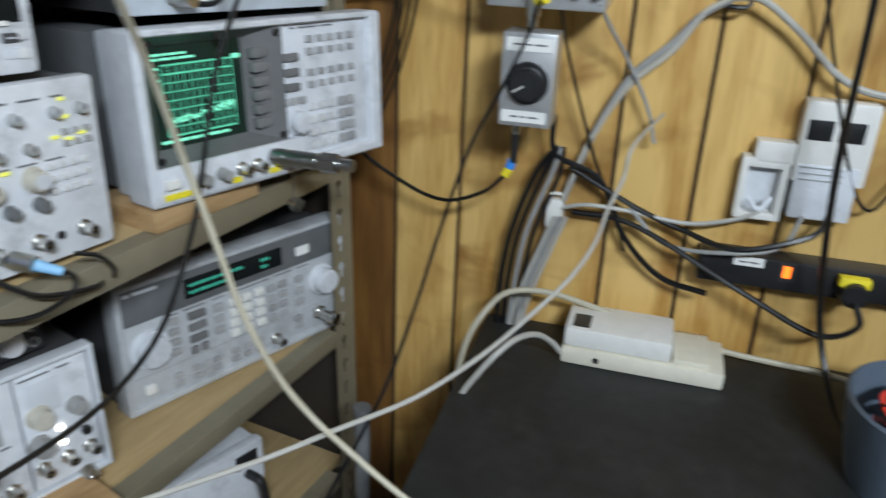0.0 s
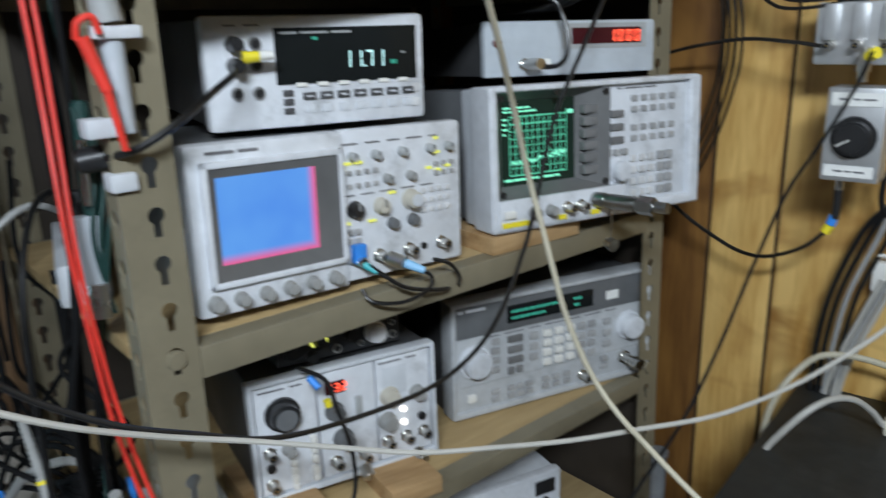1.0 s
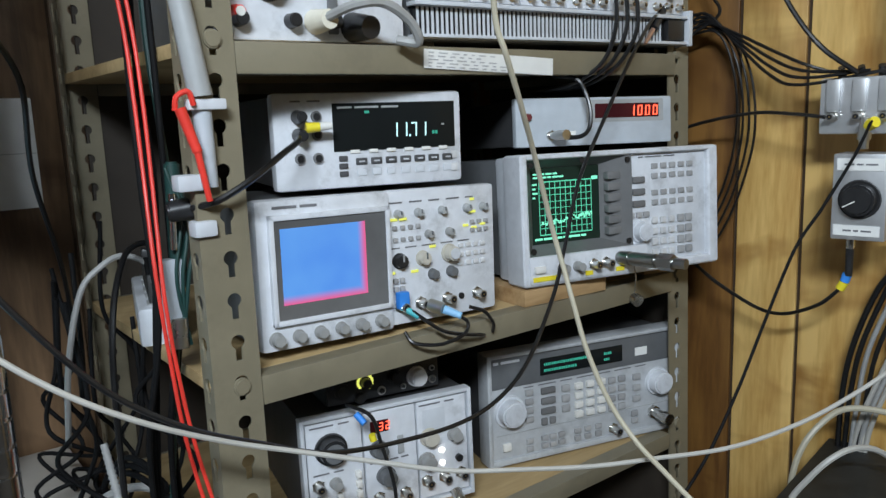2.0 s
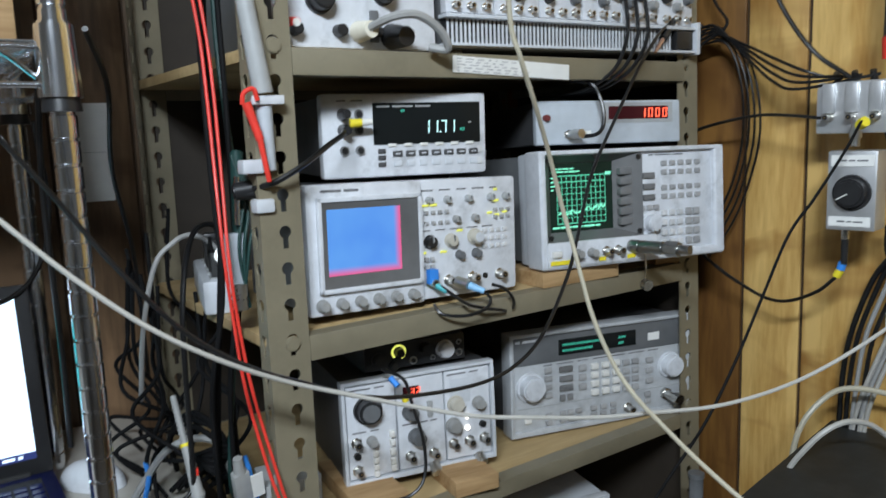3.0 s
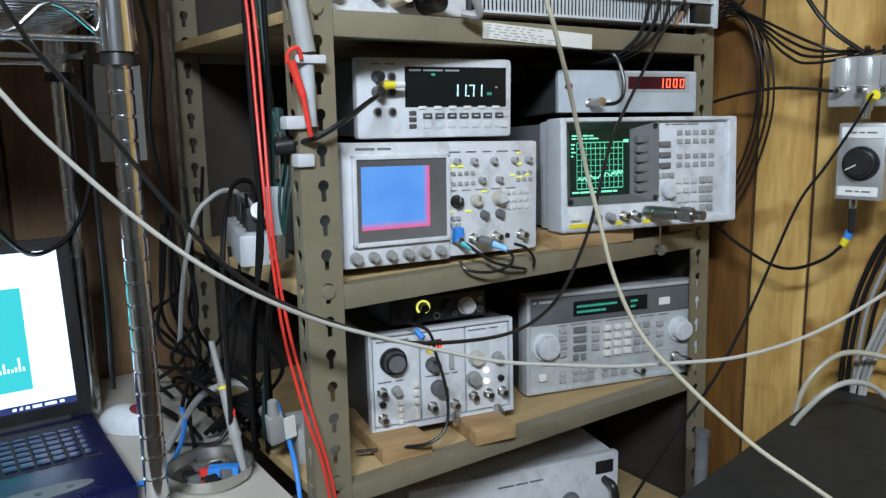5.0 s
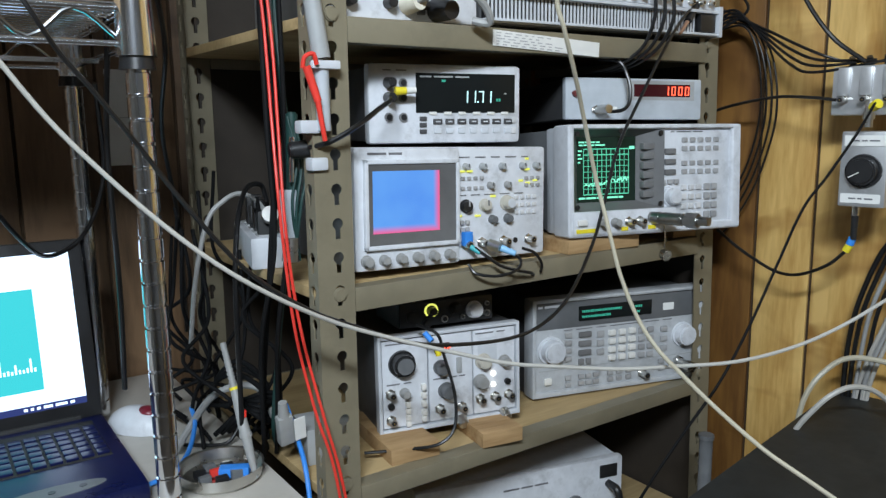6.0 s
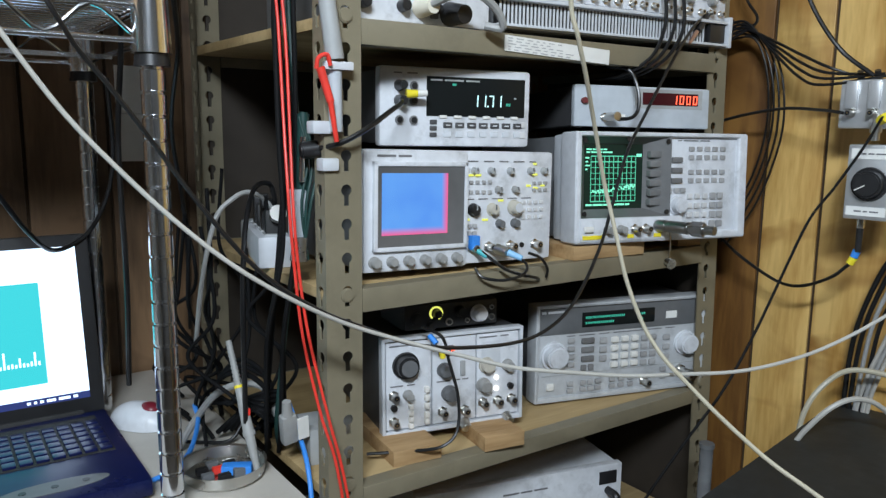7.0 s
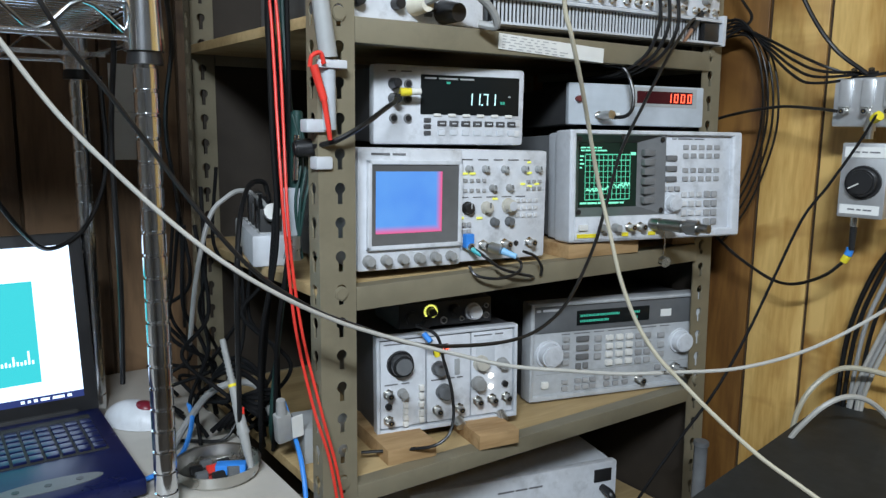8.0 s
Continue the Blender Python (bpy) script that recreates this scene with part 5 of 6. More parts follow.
# ---- long cables in front of the rack ----
cable("long_cable", WIRE_WHT, [(-0.46, -0.05, 1.42), (-0.40, -0.062, 1.345), (-0.357, -0.065, 1.276), (-0.317, -0.067, 1.216), (-0.275, -0.076, 1.165), (-0.230, -0.091, 1.116), (-0.182, -0.107, 1.072), (-0.126, -0.113, 1.033), (-0.061, -0.111, 0.997), (0.005, -0.121, 0.970), (0.067, -0.145, 0.949), (0.128, -0.174, 0.931), (0.193, -0.202, 0.921), (0.259, -0.231, 0.913), (0.319, -0.260, 0.912), (0.391, -0.298, 0.914), (0.463, -0.329, 0.927), (0.520, -0.354, 0.948), (0.572, -0.380, 0.978), (0.63, -0.388, 0.998), (0.69, -0.384, 1.015), (0.74, -0.387, 1.04), (0.755, -0.39, 1.075), wp(0.545, 0.03, 1.085)], 0.0024, "long white cable sagging across the front of the rack", "pale cables over the table")
cable("long_cable", WIRE_CRM, [(0.13, -0.26, 1.60), (0.148, -0.225, 1.43), (0.164, -0.208, 1.344), (0.176, -0.208, 1.309), (0.205, -0.195, 1.266), (0.248, -0.170, 1.211), (0.276, -0.163, 1.143), (0.280, -0.175, 1.101), (0.278, -0.190, 1.066), (0.281, -0.205, 1.020), (0.290, -0.226, 0.970), (0.297, -0.252, 0.936), (0.298, -0.285, 0.915), (0.300, -0.323, 0.892), (0.307, -0.358, 0.869), (0.317, -0.390, 0.848), (0.330, -0.425, 0.829), (0.350, -0.470, 0.803), (0.385, -0.53, 0.765), (0.42, -0.58, 0.7405), (0.44, -0.66, 0.7405)], 0.0026, "long cream cable hanging down to the black table", "pale cables over the table")
cable("long_cable", WIRE_BLK, [(-0.345, -0.03, 1.36), (-0.321, -0.043, 1.315), (-0.300, -0.042, 1.278), (-0.274, -0.045, 1.243), (-0.242, -0.051, 1.196), (-0.196, -0.069, 1.123), (-0.146, -0.088, 1.058), (-0.089, -0.101, 1.014), (-0.032, -0.109, 0.986), (0.024, -0.113, 0.961), (0.098, -0.103, 0.942), (0.200, -0.089, 0.929), (0.268, -0.081, 0.937), (0.322, -0.076, 0.969), (0.380, -0.062, 1.034), (0.409, -0.055, 1.090), (0.442, -0.050, 1.172), (0.493, -0.048, 1.248), (0.545, -0.045, 1.318), (0.62, -0.02, 1.373), (0.672, 0.0, 1.395)], 0.0025, "long black cable draped across the front of the rack", "black cables on the rack")
cable("probe_lead", WIRE_BLK, [(0.148, 0.055, 0.925), (0.163, 0.025, 0.915), (0.172, 0.02, 0.88), (0.178, 0.005, 0.83), (0.17, -0.005, 0.785), (0.145, -0.002, 0.765), (0.11, 0.03, 0.755), (0.06, 0.06, 0.752)], 0.0024, "black lead hanging from the audio interface", "black cables on the rack")
boot = thing("lead_boot", pose(0.155, 0.045, 0.914), "blue and yellow taped strain relief on a lead", "strain relief")
cy("blue_band", BLUE, boot, (0, 0, 0), (0.25, -0.7, -0.6), 0.0042, 0.016, 12)
cy("yellow_band", YELLOW, boot, (0.008, -0.020, -0.022), (0.2, -0.1, -1), 0.0042, 0.008, 12)
cable("probe_lead", WIRE_BLK, [(0.10, 0.035, 1.242), (0.09, 0.02, 1.238), (0.06, -0.005, 1.228), (0.02, -0.022, 1.208), (-0.012, -0.015, 1.190), (-0.03, 0.01, 1.182)], 0.0033, "black test lead from the multimeter to the rack post", "black cables on the rack")
cable("short_coax", WIRE_BLK, [(0.479, 0.004, 1.224), (0.490, -0.012, 1.226), (0.503, -0.014, 1.236), (0.510, -0.010, 1.258), (0.509, -0.002, 1.283), (0.502, 0.008, 1.301), (0.49, 0.04, 1.307)], 0.0030, "short black coaxial lead rising from the counter", "black cables on the rack")
for i in range(3):
    q = i * 0.022
    cable("hanging_lead", WIRE_BLK, [(0.55 + q, -0.005, 1.47), (0.55 + q, -0.02, 1.40), (0.545 + q, -0.022, 1.36), (0.53 + q * 0.8, -0.012, 1.32), (0.505 + q * 0.8, 0.02, 1.295), (0.48 + q, 0.07, 1.285)], 0.0030, "black lead hanging from the upper mainframe", "black cables on the rack")
hp = thing("coax_plug", pose(0.672, 0.004, 1.385), "black coaxial plug with a copper-coloured end", "plug")
cy("body", BLACK, hp, (0.012, 0.0, 0.02), (-0.7, -0.2, -0.7), 0.009, 0.05, 14, 0.006)
cy("end", mat("copper", (0.55, 0.34, 0.24), 0.35, 0.6), hp, (-0.024, -0.010, -0.016), (-0.7, -0.1, -0.65), 0.0036, 0.03, 12, 0.0026)
cable("mains_cable", WIRE_GRY, [(0.125, 0.002, 1.363), (0.14, -0.03, 1.372), (0.17, -0.036, 1.374), (0.20, -0.036, 1.358), (0.215, -0.03, 1.338), (0.20, -0.012, 1.341)], 0.0052, "grey cable looped on the top shelf", "black cables on the rack")
# leads on the oscilloscope
cable("scope_lead", WIRE_BLK, [(0.215, 0.005, 1.036), (0.228, -0.012, 1.022), (0.245, -0.018, 1.010), (0.275, -0.018, 1.000), (0.305, -0.012, 0.992), (0.325, 0.004, 0.984)], 0.0024, "black lead plugged into the oscilloscope", "black cables on the rack")
cable("scope_lead", WIRE_BLK, [(0.255, -0.012, 1.03), (0.275, -0.022, 1.018), (0.268, -0.026, 1.004), (0.235, -0.024, 0.998), (0.205, -0.012, 1.003), (0.20, 0.0, 1.015)], 0.0022, "black lead plugged into the oscilloscope", "black cables on the rack")
cable("scope_lead", WIRE_BLK, [(0.29, -0.01, 1.03), (0.308, -0.016, 1.022), (0.322, -0.016, 1.005), (0.33, -0.006, 0.990)], 0.0022, "black lead plugged into the oscilloscope", "black cables on the rack")
sp = thing("scope_plug", pose(0.205, 0.02, 1.038), "blue plastic clip on the oscilloscope sockets", "plug")
bx("clip", BLUE, sp, -0.001, -0.008, 0.0, 0.013, 0.002, 0.020, 0.0015)
cy("boot", mat("teal_boot", (0.06, 0.42, 0.45), 0.5), sp, (0.004, -0.006, 0.002), (0.5, -0.7, -0.5), 0.0045, 0.022, 12, 0.0032)
sp2 = thing("scope_plug", pose(0.244, 0.020, 1.038), "steel coaxial plug with a pale blue boot", "plug")
cy("barrel", STEEL, sp2, (0, -0.012, 0), (0.35, -1, -0.2), 0.0078, 0.020, 14)
cy("boot", mat("pale_blue_boot", (0.25, 0.50, 0.75), 0.5), sp2, (0.007, -0.030, -0.004), (0.6, -0.8, -0.35), 0.0055, 0.022, 12, 0.004)

# pale tube between rack and table
jar = thing("plastic_tube", pose(0.622, -0.098, 0), "pale blue-grey plastic tube standing on the floor by the rack", "tube")
cy("body", mat("grey_tube_plastic", (0.13, 0.135, 0.14), 0.22, 0, 0.35, 25, 0.15), jar, (0, 0, 0), (0, 0, 1), 0.0125, 0.690, 28, 0.011, 0.002)
cy("rim", GREY_DK, jar, (0, 0, 0.684), (0, 0, 1), 0.0128, 0.007, 28, None, 0.001)


# ---- desk side ----
def laptop():
    o = thing("laptop", pose(-0.218, 0.104, 0.745), "open black laptop with a white and cyan screen, on the desk", "laptop")
    w, d = 0.41, 0.290
    bx("base", BLUE_LIT_BLACK, o, -w, 0, 0.004, 0, d, 0.028, 0.006)
    for x in (-w + 0.03, -0.03):
        for y in (0.03, d - 0.03):
            cy("foot", BLACK_MAT, o, (x, y, 0.005), (0, 0, -1), 0.008, 0.005, 12)
    bx("keyboard_deck", BLACK_MAT, o, -w + 0.02, 0.115, 0.0275, -0.02, d - 0.03, 0.0290, 0.0005)
    bm = bmesh.new()
    cyl(bm, (0, 0, 0), (0, 0, 1), 1.0, 0.0012, 40)
    for v in bm.verts:
        v.co.x, v.co.y = v.co.x * 0.062 - 0.105, v.co.y * 0.017 + 0.040
        v.co.z += 0.0278
    badge = part("palm_rest_badge", bm, GREY_DK, o, "oval grey plate with three dark dots")
    for x in (-0.140, -0.105, -0.070):
        cy("dot", BLACK, badge, (x, 0.040, 0.0285), (0, 0, 1), 0.0045, 0.001, 16)
    bm = bmesh.new()
    box(bm, -0.0078, -0.0078, 0, 0.0078, 0.0078, 0.004, 0.0015)
    first = None
    for r in range(6):
        for c in range(19):
            x, y = -0.030 - c * 0.0192, 0.128 + r * 0.0195
            if first is None:
                first = part("key", bm, BLUE_LIT_BLACK, o)
                first.location = (x, y, 0.0288)
            else:
                twin(first, x, y, 0.0288)
    lid = bx("lid", BLACK, o, -w, -0.006, 0, 0, 0.008, 0.275, 0.005)
    lid.location, lid.rotation_euler = (0, d - 0.006, 0.026), (radians(-13), 0, 0)
    bx("screen", G_LAP, lid, -w + 0.020, -0.0072, 0.024, -0.020, -0.0062, 0.256, label="lit white screen")
    bx("plot", G_CYAN, lid, -w + 0.02, -0.0078, 0.055, -0.075, -0.0073, 0.205)
    pl = bmesh.new()
    for k, up in enumerate((0.004, 0.003, 0.006, 0.003, 0.022, 0.004, 0.005, 0.003, 0.012, 0.004, 0.003, 0.005, 0.018, 0.004)):
        box(pl, -0.15 + k * 0.005, -0.0082, 0.083, -0.1472 + k * 0.005, -0.0079, 0.085 + up)
    part("plot_line", pl, G_LAP, lid)
    bx("taskbar", G_BLUE, lid, -w + 0.02, -0.0078, 0.024, -0.020, -0.0073, 0.034)
    bars("taskbar_icons", G_LAP, lid, -0.105, -0.0086, 0.027, [[0.005, 0.004, 0.005, 0.012, 0.016, 0.006]], 0.004, 0.004, 0.004)
    bx("hinge", BLACK_MAT, o, -w + 0.03, d - 0.014, 0.02, -0.03, d + 0.004, 0.034, 0.004)
    return o


def wire_shelf_unit():
    o = thing("wire_shelf_unit", pose(-0.207, 0.06, 0.745), "chrome wire shelf unit with ringed posts standing on the desk", "wire shelf")
    h = 1.05
    for x in (0, -0.62):
        for y in (0, 0.40):
            bm = bmesh.new()
            prof = [(0.0135, 0)]
            for k in range(1, 40):
                zz = k * 0.0262
                prof += [(0.0135, zz - 0.0022), (0.0118, zz - 0.0010), (0.0118, zz + 0.0010), (0.0135, zz + 0.0022)]
            prof.append((0.0135, h))
            rows = [[bm.verts.new((x + r * math.cos(a * math.pi / 12), y + r * math.sin(a * math.pi / 12), z)) for a in range(24)] for r, z in prof]
            for a, b in zip(rows, rows[1:]):
                for k in range(24):
                    bm.faces.new((a[k], a[(k + 1) % 24], b[(k + 1) % 24], b[k]))
            bm.faces.new(rows[-1])
            p = part("post", bm, CHROME, o)
            cy("sleeve", BLACK, p, (x, y, 0.526), (0, 0, 1), 0.0195, 0.014, 24, 0.018)
            cy("collar", CHROME, p, (x, y, 0.54), (0, 0, 1), 0.0215, 0.075, 24, 0.0185, 0.003)
    for y in (0.0, 0.40):
        for z in (0.553, 0.590):
            cy("side_rail", CHROME, o, (-0.60, y, z), (1, 0, 0), 0.0034, 0.585, 12)
        bm = bmesh.new()
        tube(bm, [(-0.60 + 0.045 * k, y, 0.556 if k % 2 else 0.588) for k in range(14)], 0.0026, 8, 4)
        part("truss_wire", bm, CHROME, o)
    for x in (0.0, -0.62):
        for z in (0.553, 0.590):
            cy("end_rail", CHROME, o, (x, 0.018, z), (0, 1, 0), 0.0034, 0.365, 12)
    first = None
    for k in range(17):
        if first is None:
            first = cy("deck_wire", CHROME, o, (-0.615, 0, 0.5965), (1, 0, 0), 0.0019, 0.615, 8)
            first.location.y = 0.012
        else:
            twin(first, 0, 0.012 + k * 0.0235, 0)
    bx("brace", CHROME, o, -0.62, 0.196, 0.546, 0, 0.204, 0.552)
    return o


laptop()
wire_shelf_unit()
wp1 = bx("wall_paper_sheet", PAPER, None, -0.125, 0.6365, 1.14, -0.045, 0.6385, 1.31)
tagged(wp1, "white paper sheet pinned to the brown panelling", "paper")
bx("crease", WIRE_GRY, wp1, -0.125, 0.6358, 1.225, -0.045, 0.6364, 1.2258)
# box added to keep the main lamp off the north wall and back post
boxes = thing("light_blocking_box", pose(-0.62, 0.10, 1.3440), "added box on the wire shelf that shades the wall behind", "box")
bx("body", BLOCK_WOOD, boxes, 0, 0, 0, 0.385, 0.33, 0.32, 0.003)
bx("lid_flap", BLOCK_WOOD, boxes, -0.002, -0.002, 0.31, 0.387, 0.332, 0.326, 0.002)

dish = thing("parts_dish", pose(-0.125, 0.118, 0.745), "round steel dish with small blue and red parts, on the desk", "dish")
bm = bmesh.new()
prof = [(0.046, 0), (0.053, 0.006), (0.055, 0.020), (0.0565, 0.0215), (0.0535, 0.020), (0.050, 0.006), (0.044, 0.003)]
rings = [[bm.verts.new((r * math.cos(a * math.pi / 18), r * math.sin(a * math.pi / 18), z)) for a in range(36)] for r, z in prof]
for a, b in zip(rings, rings[1:]):
    for k in range(36):
        bm.faces.new((a[k], a[(k + 1) % 36], b[(k + 1) % 36], b[k]))
bm.faces.new(rings[0])
bm.faces.new(rings[-1])
part("bowl", bm, STEEL, dish)
bx("blue_part", BLUE, dish, -0.002, -0.012, 0.004, 0.038, 0.006, 0.018, 0.003).rotation_euler = (0, 0, -0.5)
bx("red_part", RED, dish, -0.014, 0.0, 0.004, 0.004, 0.008, 0.014, 0.002)
for i in range(7):
    a = i * 0.9
    bx("small_part", BLACK if i % 2 else GREY_DK, dish, 0.026 * math.cos(a) - 0.010, 0.026 * math.sin(a) - 0.005, 0.0035, 0.026 * math.cos(a) + 0.006, 0.026 * math.sin(a) + 0.005, 0.011 + 0.001 * i, 0.002)

probe = thing("test_probe", pose(-0.092, 0.078, 0.7455), "grey test probe with a ribbed strain relief leaning by the dish", "probe")
ax = Vector((-0.011, 0.072, 0.176)).normalized()
pr = bmesh.new()
cyl(pr, (0, 0, 0.006), ax, 0.0035, 0.055, 14, 0.007)
cyl(pr, Vector((0, 0, 0.006)) + ax * 0.055, ax, 0.0085, 0.006, 14)
cyl(pr, Vector((0, 0, 0.006)) + ax * 0.061, ax, 0.0075, 0.062, 14, 0.0055)
part("body", pr, WIRE_GRY, probe)
bx("red_mark", RED, probe, -0.005, 0.024, 0.083, 0.0, 0.028, 0.092)
cy("yellow_ring", YELLOW, probe, Vector((0, 0, 0.006)) + ax * 0.119, ax, 0.0062, 0.004, 14)
rib = bmesh.new()
for k in range(11):
    cyl(rib, Vector((0, 0, 0.006)) + ax * (0.123 + k * 0.0055), ax, 0.0052 - k * 0.0001, 0.0034, 12)
cyl(rib, Vector((0, 0, 0.006)) + ax * 0.12, ax, 0.0038, 0.064, 10)
part("strain_relief", rib, WIRE_GRY, probe)

mouse = thing("computer_mouse", pose(-0.172, 0.362, 0.745, 0, 0, 35), "white mouse with a dark red wheel panel, on the desk", "mouse")
bm = bmesh.new()
bmesh.ops.create_uvsphere(bm, u_segments=24, v_segments=14, radius=1.0)
for v in list(bm.verts):
    v.co = Vector((v.co.x * 0.032, v.co.y * 0.055, max(0, v.co.z) * 0.036 + 0.001))
part("shell", bm, GREY_LT, mouse)
bm = bmesh.new()
bmesh.ops.create_uvsphere(bm, u_segments=18, v_segments=10, radius=1.0)
for v in list(bm.verts):
    v.co = Vector((v.co.x * 0.014, v.co.y * 0.018 - 0.018, v.co.z * 0.012 + 0.027))
part("wheel_panel", bm, mat("dark_red_plastic", (0.20, 0.015, 0.03), 0.35), mouse)

D = "cables on the desk"
cable("blue_cable", BLUE, [(-0.30, 0.10, 0.752), (-0.235, 0.135, 0.752), (-0.185, 0.155, 0.752), (-0.150, 0.185, 0.760), (-0.125, 0.225, 0.785), (-0.12, 0.255, 0.80)], 0.0034, "blue network cable on the desk", D)
cable("grey_cable", WIRE_GRY, [(-0.155, 0.22, 0.755), (-0.125, 0.235, 0.785), (-0.10, 0.215, 0.825), (-0.07, 0.19, 0.842), (-0.045, 0.17, 0.836), (-0.035, 0.15, 0.80)], 0.0052, "pale grey cable arching over the desk", D)
cable("black_cable", WIRE_BLK, [(-0.16, 0.27, 0.749), (-0.12, 0.235, 0.749), (-0.085, 0.21, 0.752), (-0.06, 0.215, 0.775)], 0.0028, "thin black cable on the desk", D)
cable("blue_cable", BLUE, [(-0.012, 0.16, 0.81), (-0.020, 0.11, 0.785), (-0.030, 0.06, 0.755), (-0.038, 0.03, 0.70), (-0.042, 0.02, 0.62)], 0.0034, "blue network cable dropping between desk and rack", D)
cable("grey_cable", WIRE_GRY, [(-0.125, 0.22, 0.90), (-0.118, 0.20, 1.00), (-0.097, 0.20, 1.08), (-0.072, 0.20, 1.107), (-0.048, 0.205, 1.115), (-0.024, 0.21, 1.105), (-0.008, 0.215, 1.085), (-0.012, 0.222, 1.062)], 0.0034, "pale grey mains lead arching to the power strip", D)
cable("black_cable", WIRE_BLK, [(-0.37, 0.28, 1.16), (-0.31, 0.35, 1.06), (-0.265, 0.42, 1.02), (-0.21, 0.44, 1.05), (-0.185, 0.40, 1.14), (-0.20, 0.33, 1.27)], 0.0034, "black cable sagging under the wire shelf", D)
cable("black_cable", WIRE_BLK, [(-0.205, 0.20, 1.36), (-0.21, 0.19, 1.30), (-0.213, 0.22, 1.18), (-0.212, 0.22, 1.0), (-0.21, 0.25, 0.85)], 0.0036, "black cable hanging by the chrome post", D)
cable("black_cable", WIRE_BLK, [(-0.17, 0.10, 1.36), (-0.115, 0.28, 1.31), (-0.095, 0.40, 1.2), (-0.06, 0.47, 1.05), (-0.05, 0.5, 0.85)], 0.0034, "black cable running behind the chrome post", D)

strip2 = thing("outlet_strip", pose(-0.041, 0.190, 1.006, 0, 0, -14), "white outlet strip crowded with plugs, on the middle shelf", "outlet strip")
bx("body", GREY, strip2, 0, 0, 0, 0.050, 0.22, 0.046, 0.005)
for k in range(5):
    bx("outlet_rim", GREY_MID, strip2, 0.012, 0.016 + k * 0.042, 0.045, 0.040, 0.044 + k * 0.042, 0.0475, 0.001)
for k in range(4):
    bx("plug", BLACK if k % 2 else BLACK_MAT, strip2, 0.014, 0.019 + k * 0.042, 0.046, 0.038, 0.041 + k * 0.042, 0.082 + 0.012 * (k % 2), 0.004)
cy("plug_cap", STEEL, strip2, (0.03, 0.014, 0.075), (0, -1, 0.4), 0.012, 0.012, 16)
tb("plug_cord", WIRE_BLK, strip2, [(0.03, 0.03, 0.095), (0.02, 0.02, 0.12), (-0.01, -0.03, 0.11), (-0.03, -0.08, 0.02), (-0.035, -0.1, -0.2)], 0.0035)

# bundle of leads hanging beside the front post
B = "leads hanging by the rack post"
cable("red_lead", RED, [(-0.075, 0.06, 1.47), (-0.062, 0.058, 1.36), (-0.060, 0.053, 1.288), (-0.061, 0.045, 1.22), (-0.065, 0.025, 1.12), (-0.061, 0.020, 1.032), (-0.056, 0.010, 0.949), (-0.042, -0.006, 0.856), (-0.028, -0.02, 0.79), (-0.02, -0.03, 0.70), (-0.015, -0.03, 0.55)], 0.0020, "red test lead hanging beside the rack post", B)
cable("red_lead", RED, [(-0.066, 0.06, 1.47), (-0.055, 0.056, 1.36), (-0.053, 0.05, 1.288), (-0.055, 0.04, 1.20), (-0.060, 0.022, 1.10), (-0.056, 0.016, 1.02), (-0.049, 0.006, 0.945), (-0.034, -0.012, 0.85), (-0.021, -0.024, 0.78), (-0.012, -0.034, 0.69), (-0.008, -0.034, 0.55)], 0.0020, "red test lead hanging beside the rack post", B)
random.seed(9)
for i in range(6):
    x, y = -0.052 + 0.006 * i, 0.072 + 0.010 * (i % 3)
    j = [random.uniform(-0.006, 0.006) for _ in range(6)]
    cable("black_lead", WIRE_TEAL if i == 4 else WIRE_DULL, [(x + j[0], y, 1.48), (x + j[1], y + 0.01, 1.34), (x + j[2], y, 1.2), (x + j[3] - 0.006, y, 1.06), (x + j[4] - 0.012, y + 0.02, 0.93), (x + j[5] - 0.01, y + 0.05, 0.80), (x + 0.005, y + 0.09, 0.74)], 0.0034, "black lead hanging beside the rack post", B)
for i in range(8):
    a = i * 0.7
    cable("black_lead", WIRE_DULL, [(-0.045 + 0.02 * math.sin(a), 0.20 + 0.02 * math.cos(a), 0.755 + 0.004 * i), (-0.02, 0.16 + 0.008 * i, 0.80 + 0.01 * math.sin(a)), (-0.05 + 0.01 * math.cos(a), 0.14, 0.84 - 0.006 * i), (-0.075, 0.18 + 0.01 * math.sin(a), 0.82), (-0.05, 0.24, 0.78)], 0.0034, "black lead in a tangle behind the post", B)
hk = thing("hook_probe", pose(-0.020, -0.012, 1.255), "grey clip probe with a red collar hanging by the post", "probe")
cy("body", GREY_MID, hk, (0.0, 0, 0.03), (-0.12, 0.05, 1), 0.011, 0.16, 14, 0.009)
bx("wing", GREY_LT, hk, -0.014, -0.006, 0.018, 0.022, 0.006, 0.028, 0.002)
cy("stem", GREY_BLUE, hk, (0.002, 0.006, 0.022), (0.02, 0, -1), 0.009, 0.075, 14, 0.008)
cy("red_boot", RED, hk, (-0.022, -0.006, 0.020), (0.28, -0.1, -1), 0.0052, 0.042, 14, 0.0044, 0.001)
cy("red_tail", RED, hk, (-0.011, -0.010, -0.020), (0.16, 0, -1), 0.0034, 0.045, 12, 0.0028)
tb("red_ring", RED, hk, [(-0.026, -0.004, 0.018), (-0.024, -0.006, 0.030), (-0.014, -0.008, 0.034), (-0.010, -0.008, 0.022)], 0.0026)
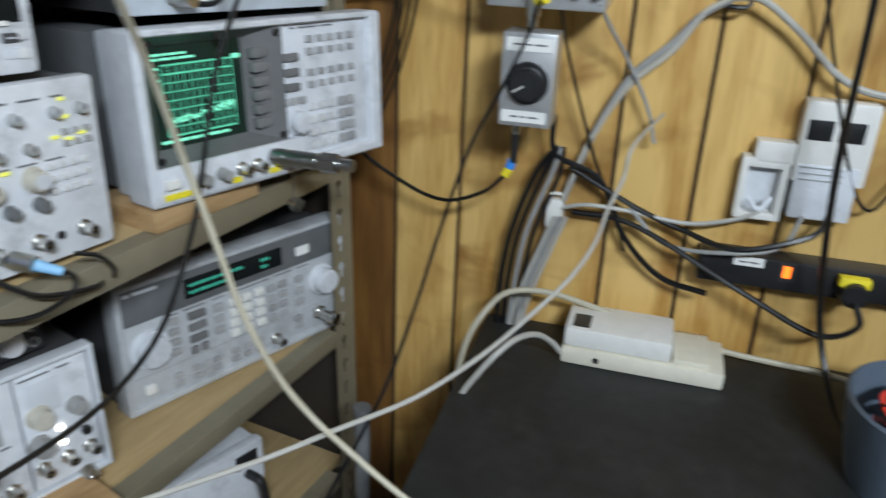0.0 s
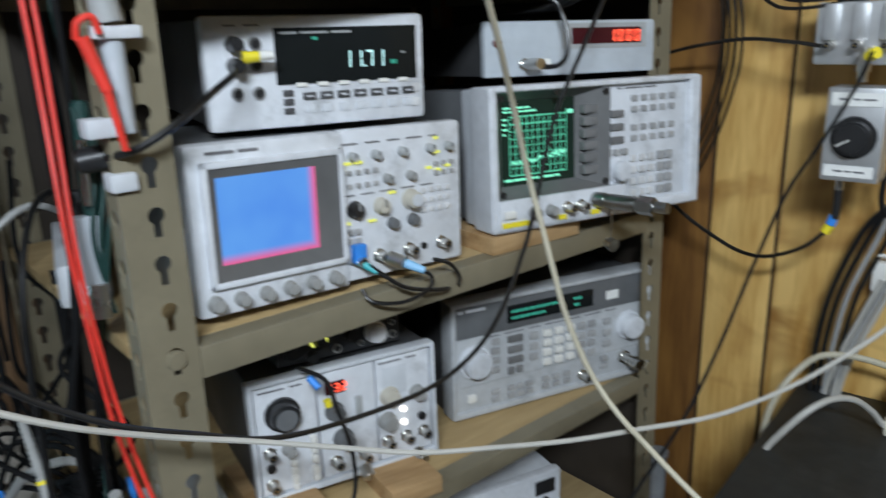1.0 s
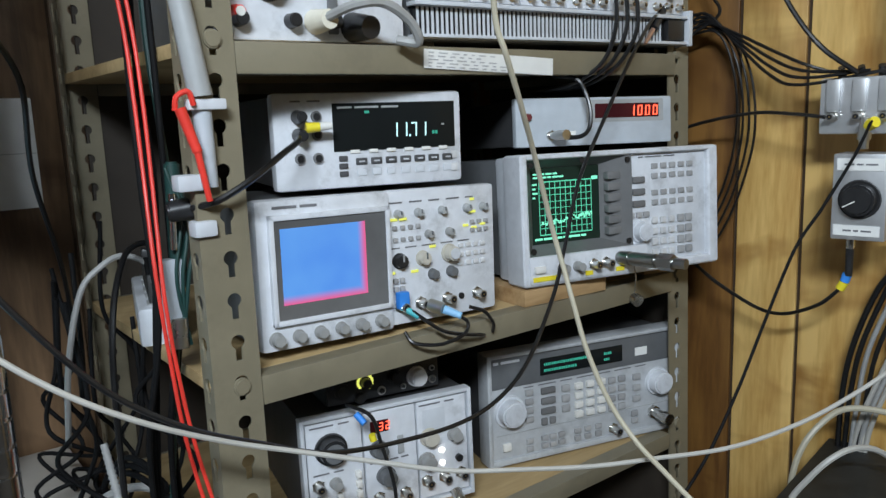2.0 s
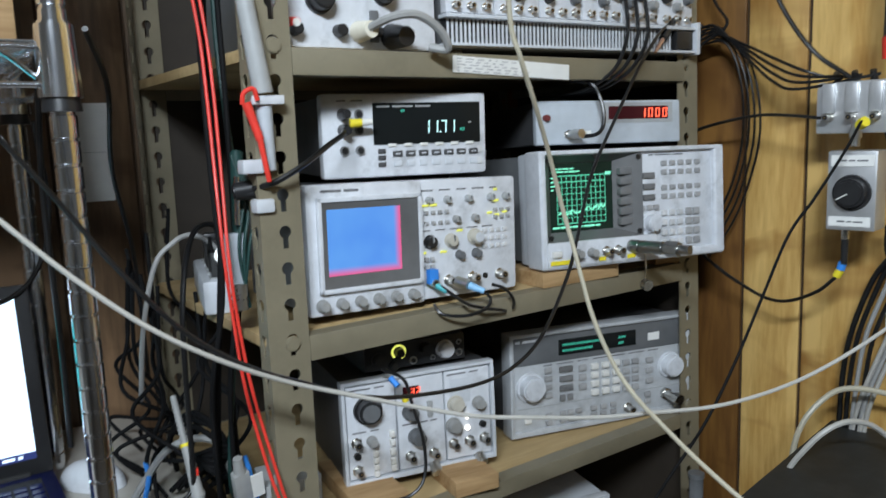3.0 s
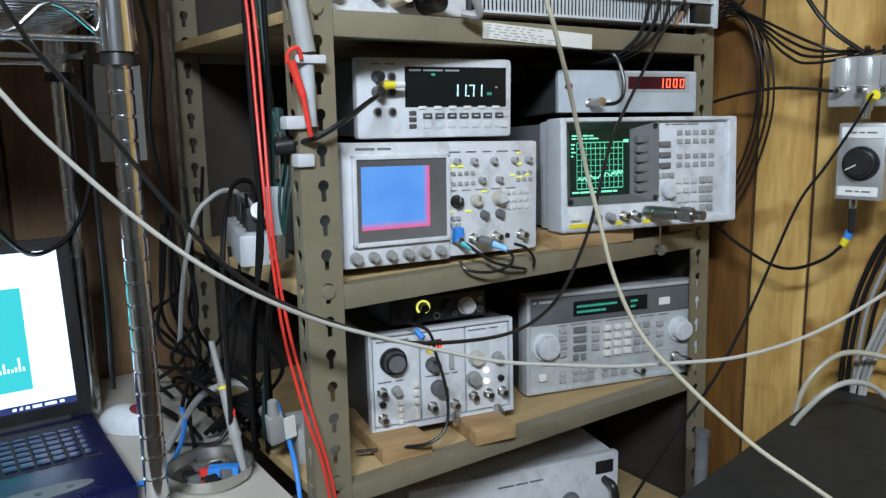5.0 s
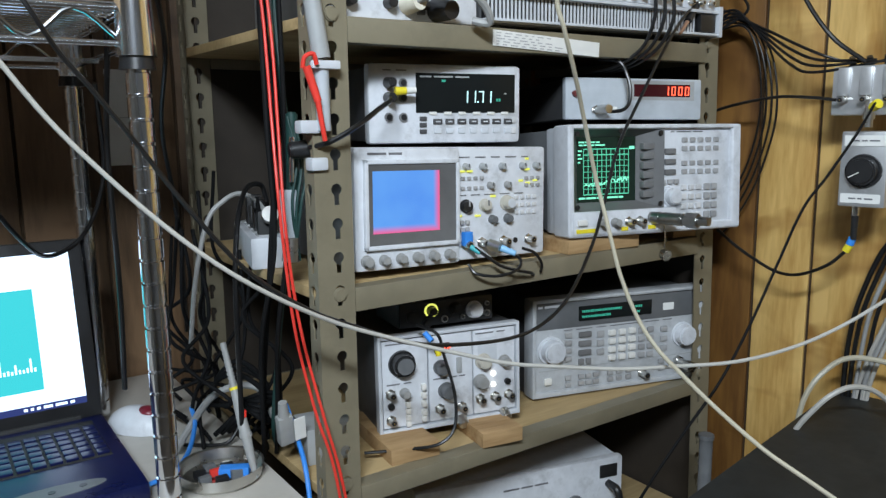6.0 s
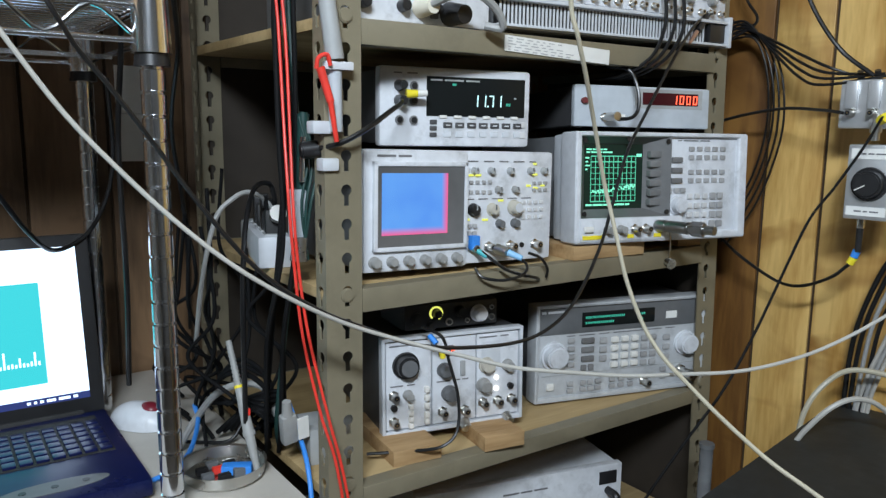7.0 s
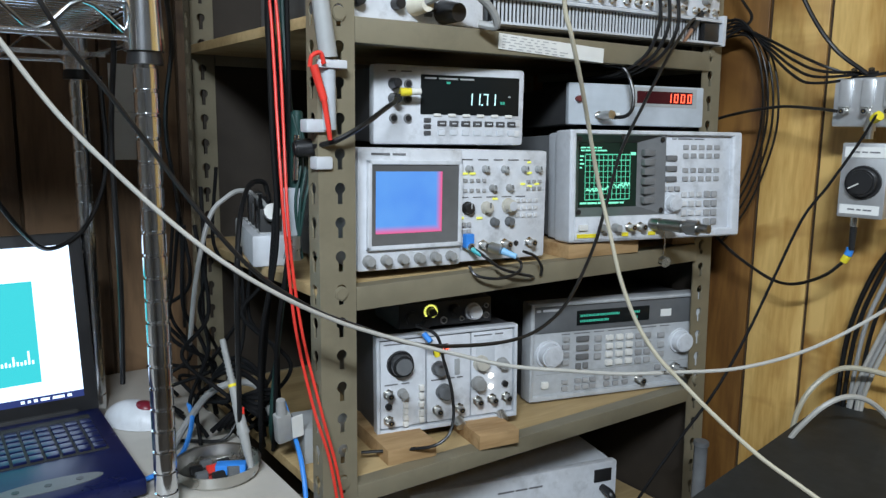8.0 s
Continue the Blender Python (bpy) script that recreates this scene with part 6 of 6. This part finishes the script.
for x, z, w in ((-0.046, 1.199, 0.026), (-0.034, 1.155, 0.022)):
    cl = thing("cable_clamp", pose(x, -0.006, z), "white plastic clamp fixed on the rack post", "clamp", "white clamps on the post")
    bx("body", GREY, cl, 0, 0, 0, w, 0.020, 0.0155, 0.003)
jk = thing("test_jack", pose(-0.030, 0.016, 1.181), "black banana jack held between white clamps", "jack")
cy("body", BLACK, jk, (0.006, 0.008, 0.0), (-1, 0.2, -0.1), 0.0115, 0.024, 18, 0.010, 0.002)
gp = thing("cable_coupler", pose(-0.052, 0.045, 1.04), "grey and dark teal coupler tied to the leads", "coupler")
bx("upper", GREY_BLUE, gp, 0, 0, 0.03, 0.020, 0.014, 0.09, 0.002)
cy("lower", WIRE_TEAL, gp, (0.018, 0.010, 0.06), (0.03, 0, 1), 0.0085, 0.125, 16, 0.0075, 0.002)
for k in range(3):
    tb("teal_wire", WIRE_TEAL, gp, [(0.014 + k * 0.004, 0.006, 0.18), (0.022 + k * 0.005, 0.0, 0.13 - k * 0.01), (0.012 + k * 0.006, -0.002, 0.07), (0.022 - k * 0.004, 0.004, 0.0)], 0.0020)
cy("pin", CHROME, gp, (0.012, -0.003, 0.10), (0.05, 0, 1), 0.0036, 0.055, 12)
cy("ferrule", STEEL, gp, (0.012, 0.004, 0.03), (-0.1, 0, -1), 0.009, 0.03, 14, 0.011)
gb = thing("adapter_box", pose(-0.010, 0.095, 0.738, 0, 0, -8), "small grey metal adapter box on the lower shelf", "adapter")
bx("body", GREY_MID, gb, 0, 0, 0, 0.075, 0.07, 0.052, 0.002)
cy("screw", STEEL, gb, (0.058, 0.001, 0.010), (0, -1, 0), 0.0035, 0.002, 10)
gc = thing("mains_plug", pose(-0.048, 0.095, 0.775, 12, -8, 0), "grey moulded plug with a white paper tag", "plug")
bx("body", WIRE_GRY, gc, 0, 0, 0, 0.022, 0.016, 0.045, 0.004)
cy("neck", WIRE_GRY, gc, (0.011, 0.008, 0.044), (0, 0, 1), 0.008, 0.022, 12, 0.006)
bx("tag", PAPER, gc, 0.020, -0.004, 0.006, 0.036, -0.002, 0.040)

# black leads that fill the gap between the desk and the rack
random.seed(31)
for i in range(11):
    x, y = random.uniform(-0.11, -0.02), random.uniform(0.20, 0.46)
    z = random.uniform(0.90, 1.02)
    d = [random.uniform(-0.04, 0.04) for _ in range(8)]
    cable("black_lead", WIRE_DULL, [(x, y, z + 0.12), (x + d[0] * 0.4, y + d[1], z), (x + d[2], y + d[3], z - 0.06), (x + d[4], y + d[5] - 0.03, z - 0.12), (x + d[6] - 0.02, y + d[7], 0.80), (x - 0.01, y - 0.02, 0.752)], 0.0030, "black lead hanging behind the desk", "leads hanging by the rack post")
for i in range(3):
    a = 0.5 + i * 1.1
    cable("black_lead", WIRE_DULL, [(-0.085 + 0.012 * math.cos(a), 0.23, 0.76), (-0.060, 0.19 + 0.008 * i, 0.80), (-0.050 + 0.012 * math.sin(a), 0.16, 0.85 - 0.008 * i), (-0.066, 0.20, 0.875 - 0.01 * i), (-0.085, 0.25, 0.83), (-0.075, 0.27, 0.77)], 0.0038, "black lead coiled at the edge of the desk", "leads hanging by the rack post")
# dark rod with a red tip above the junction box
rod = thing("antenna_lead", on_wall(0.405, 0.085, 1.318), "thick black lead with a red end cap above the junction box", "lead")
cy("sleeve", BLACK_MAT, rod, (0, 0, 0.03), (0.01, 0, 1), 0.0085, 0.35, 14)
cy("cap", RED, rod, (0, 0, 0.0), (0, 0, 1), 0.0085, 0.032, 14, 0.0105, 0.002)
cy("pin", STEEL, rod, (0, 0, -0.03), (0, 0, 1), 0.0025, 0.032, 10)
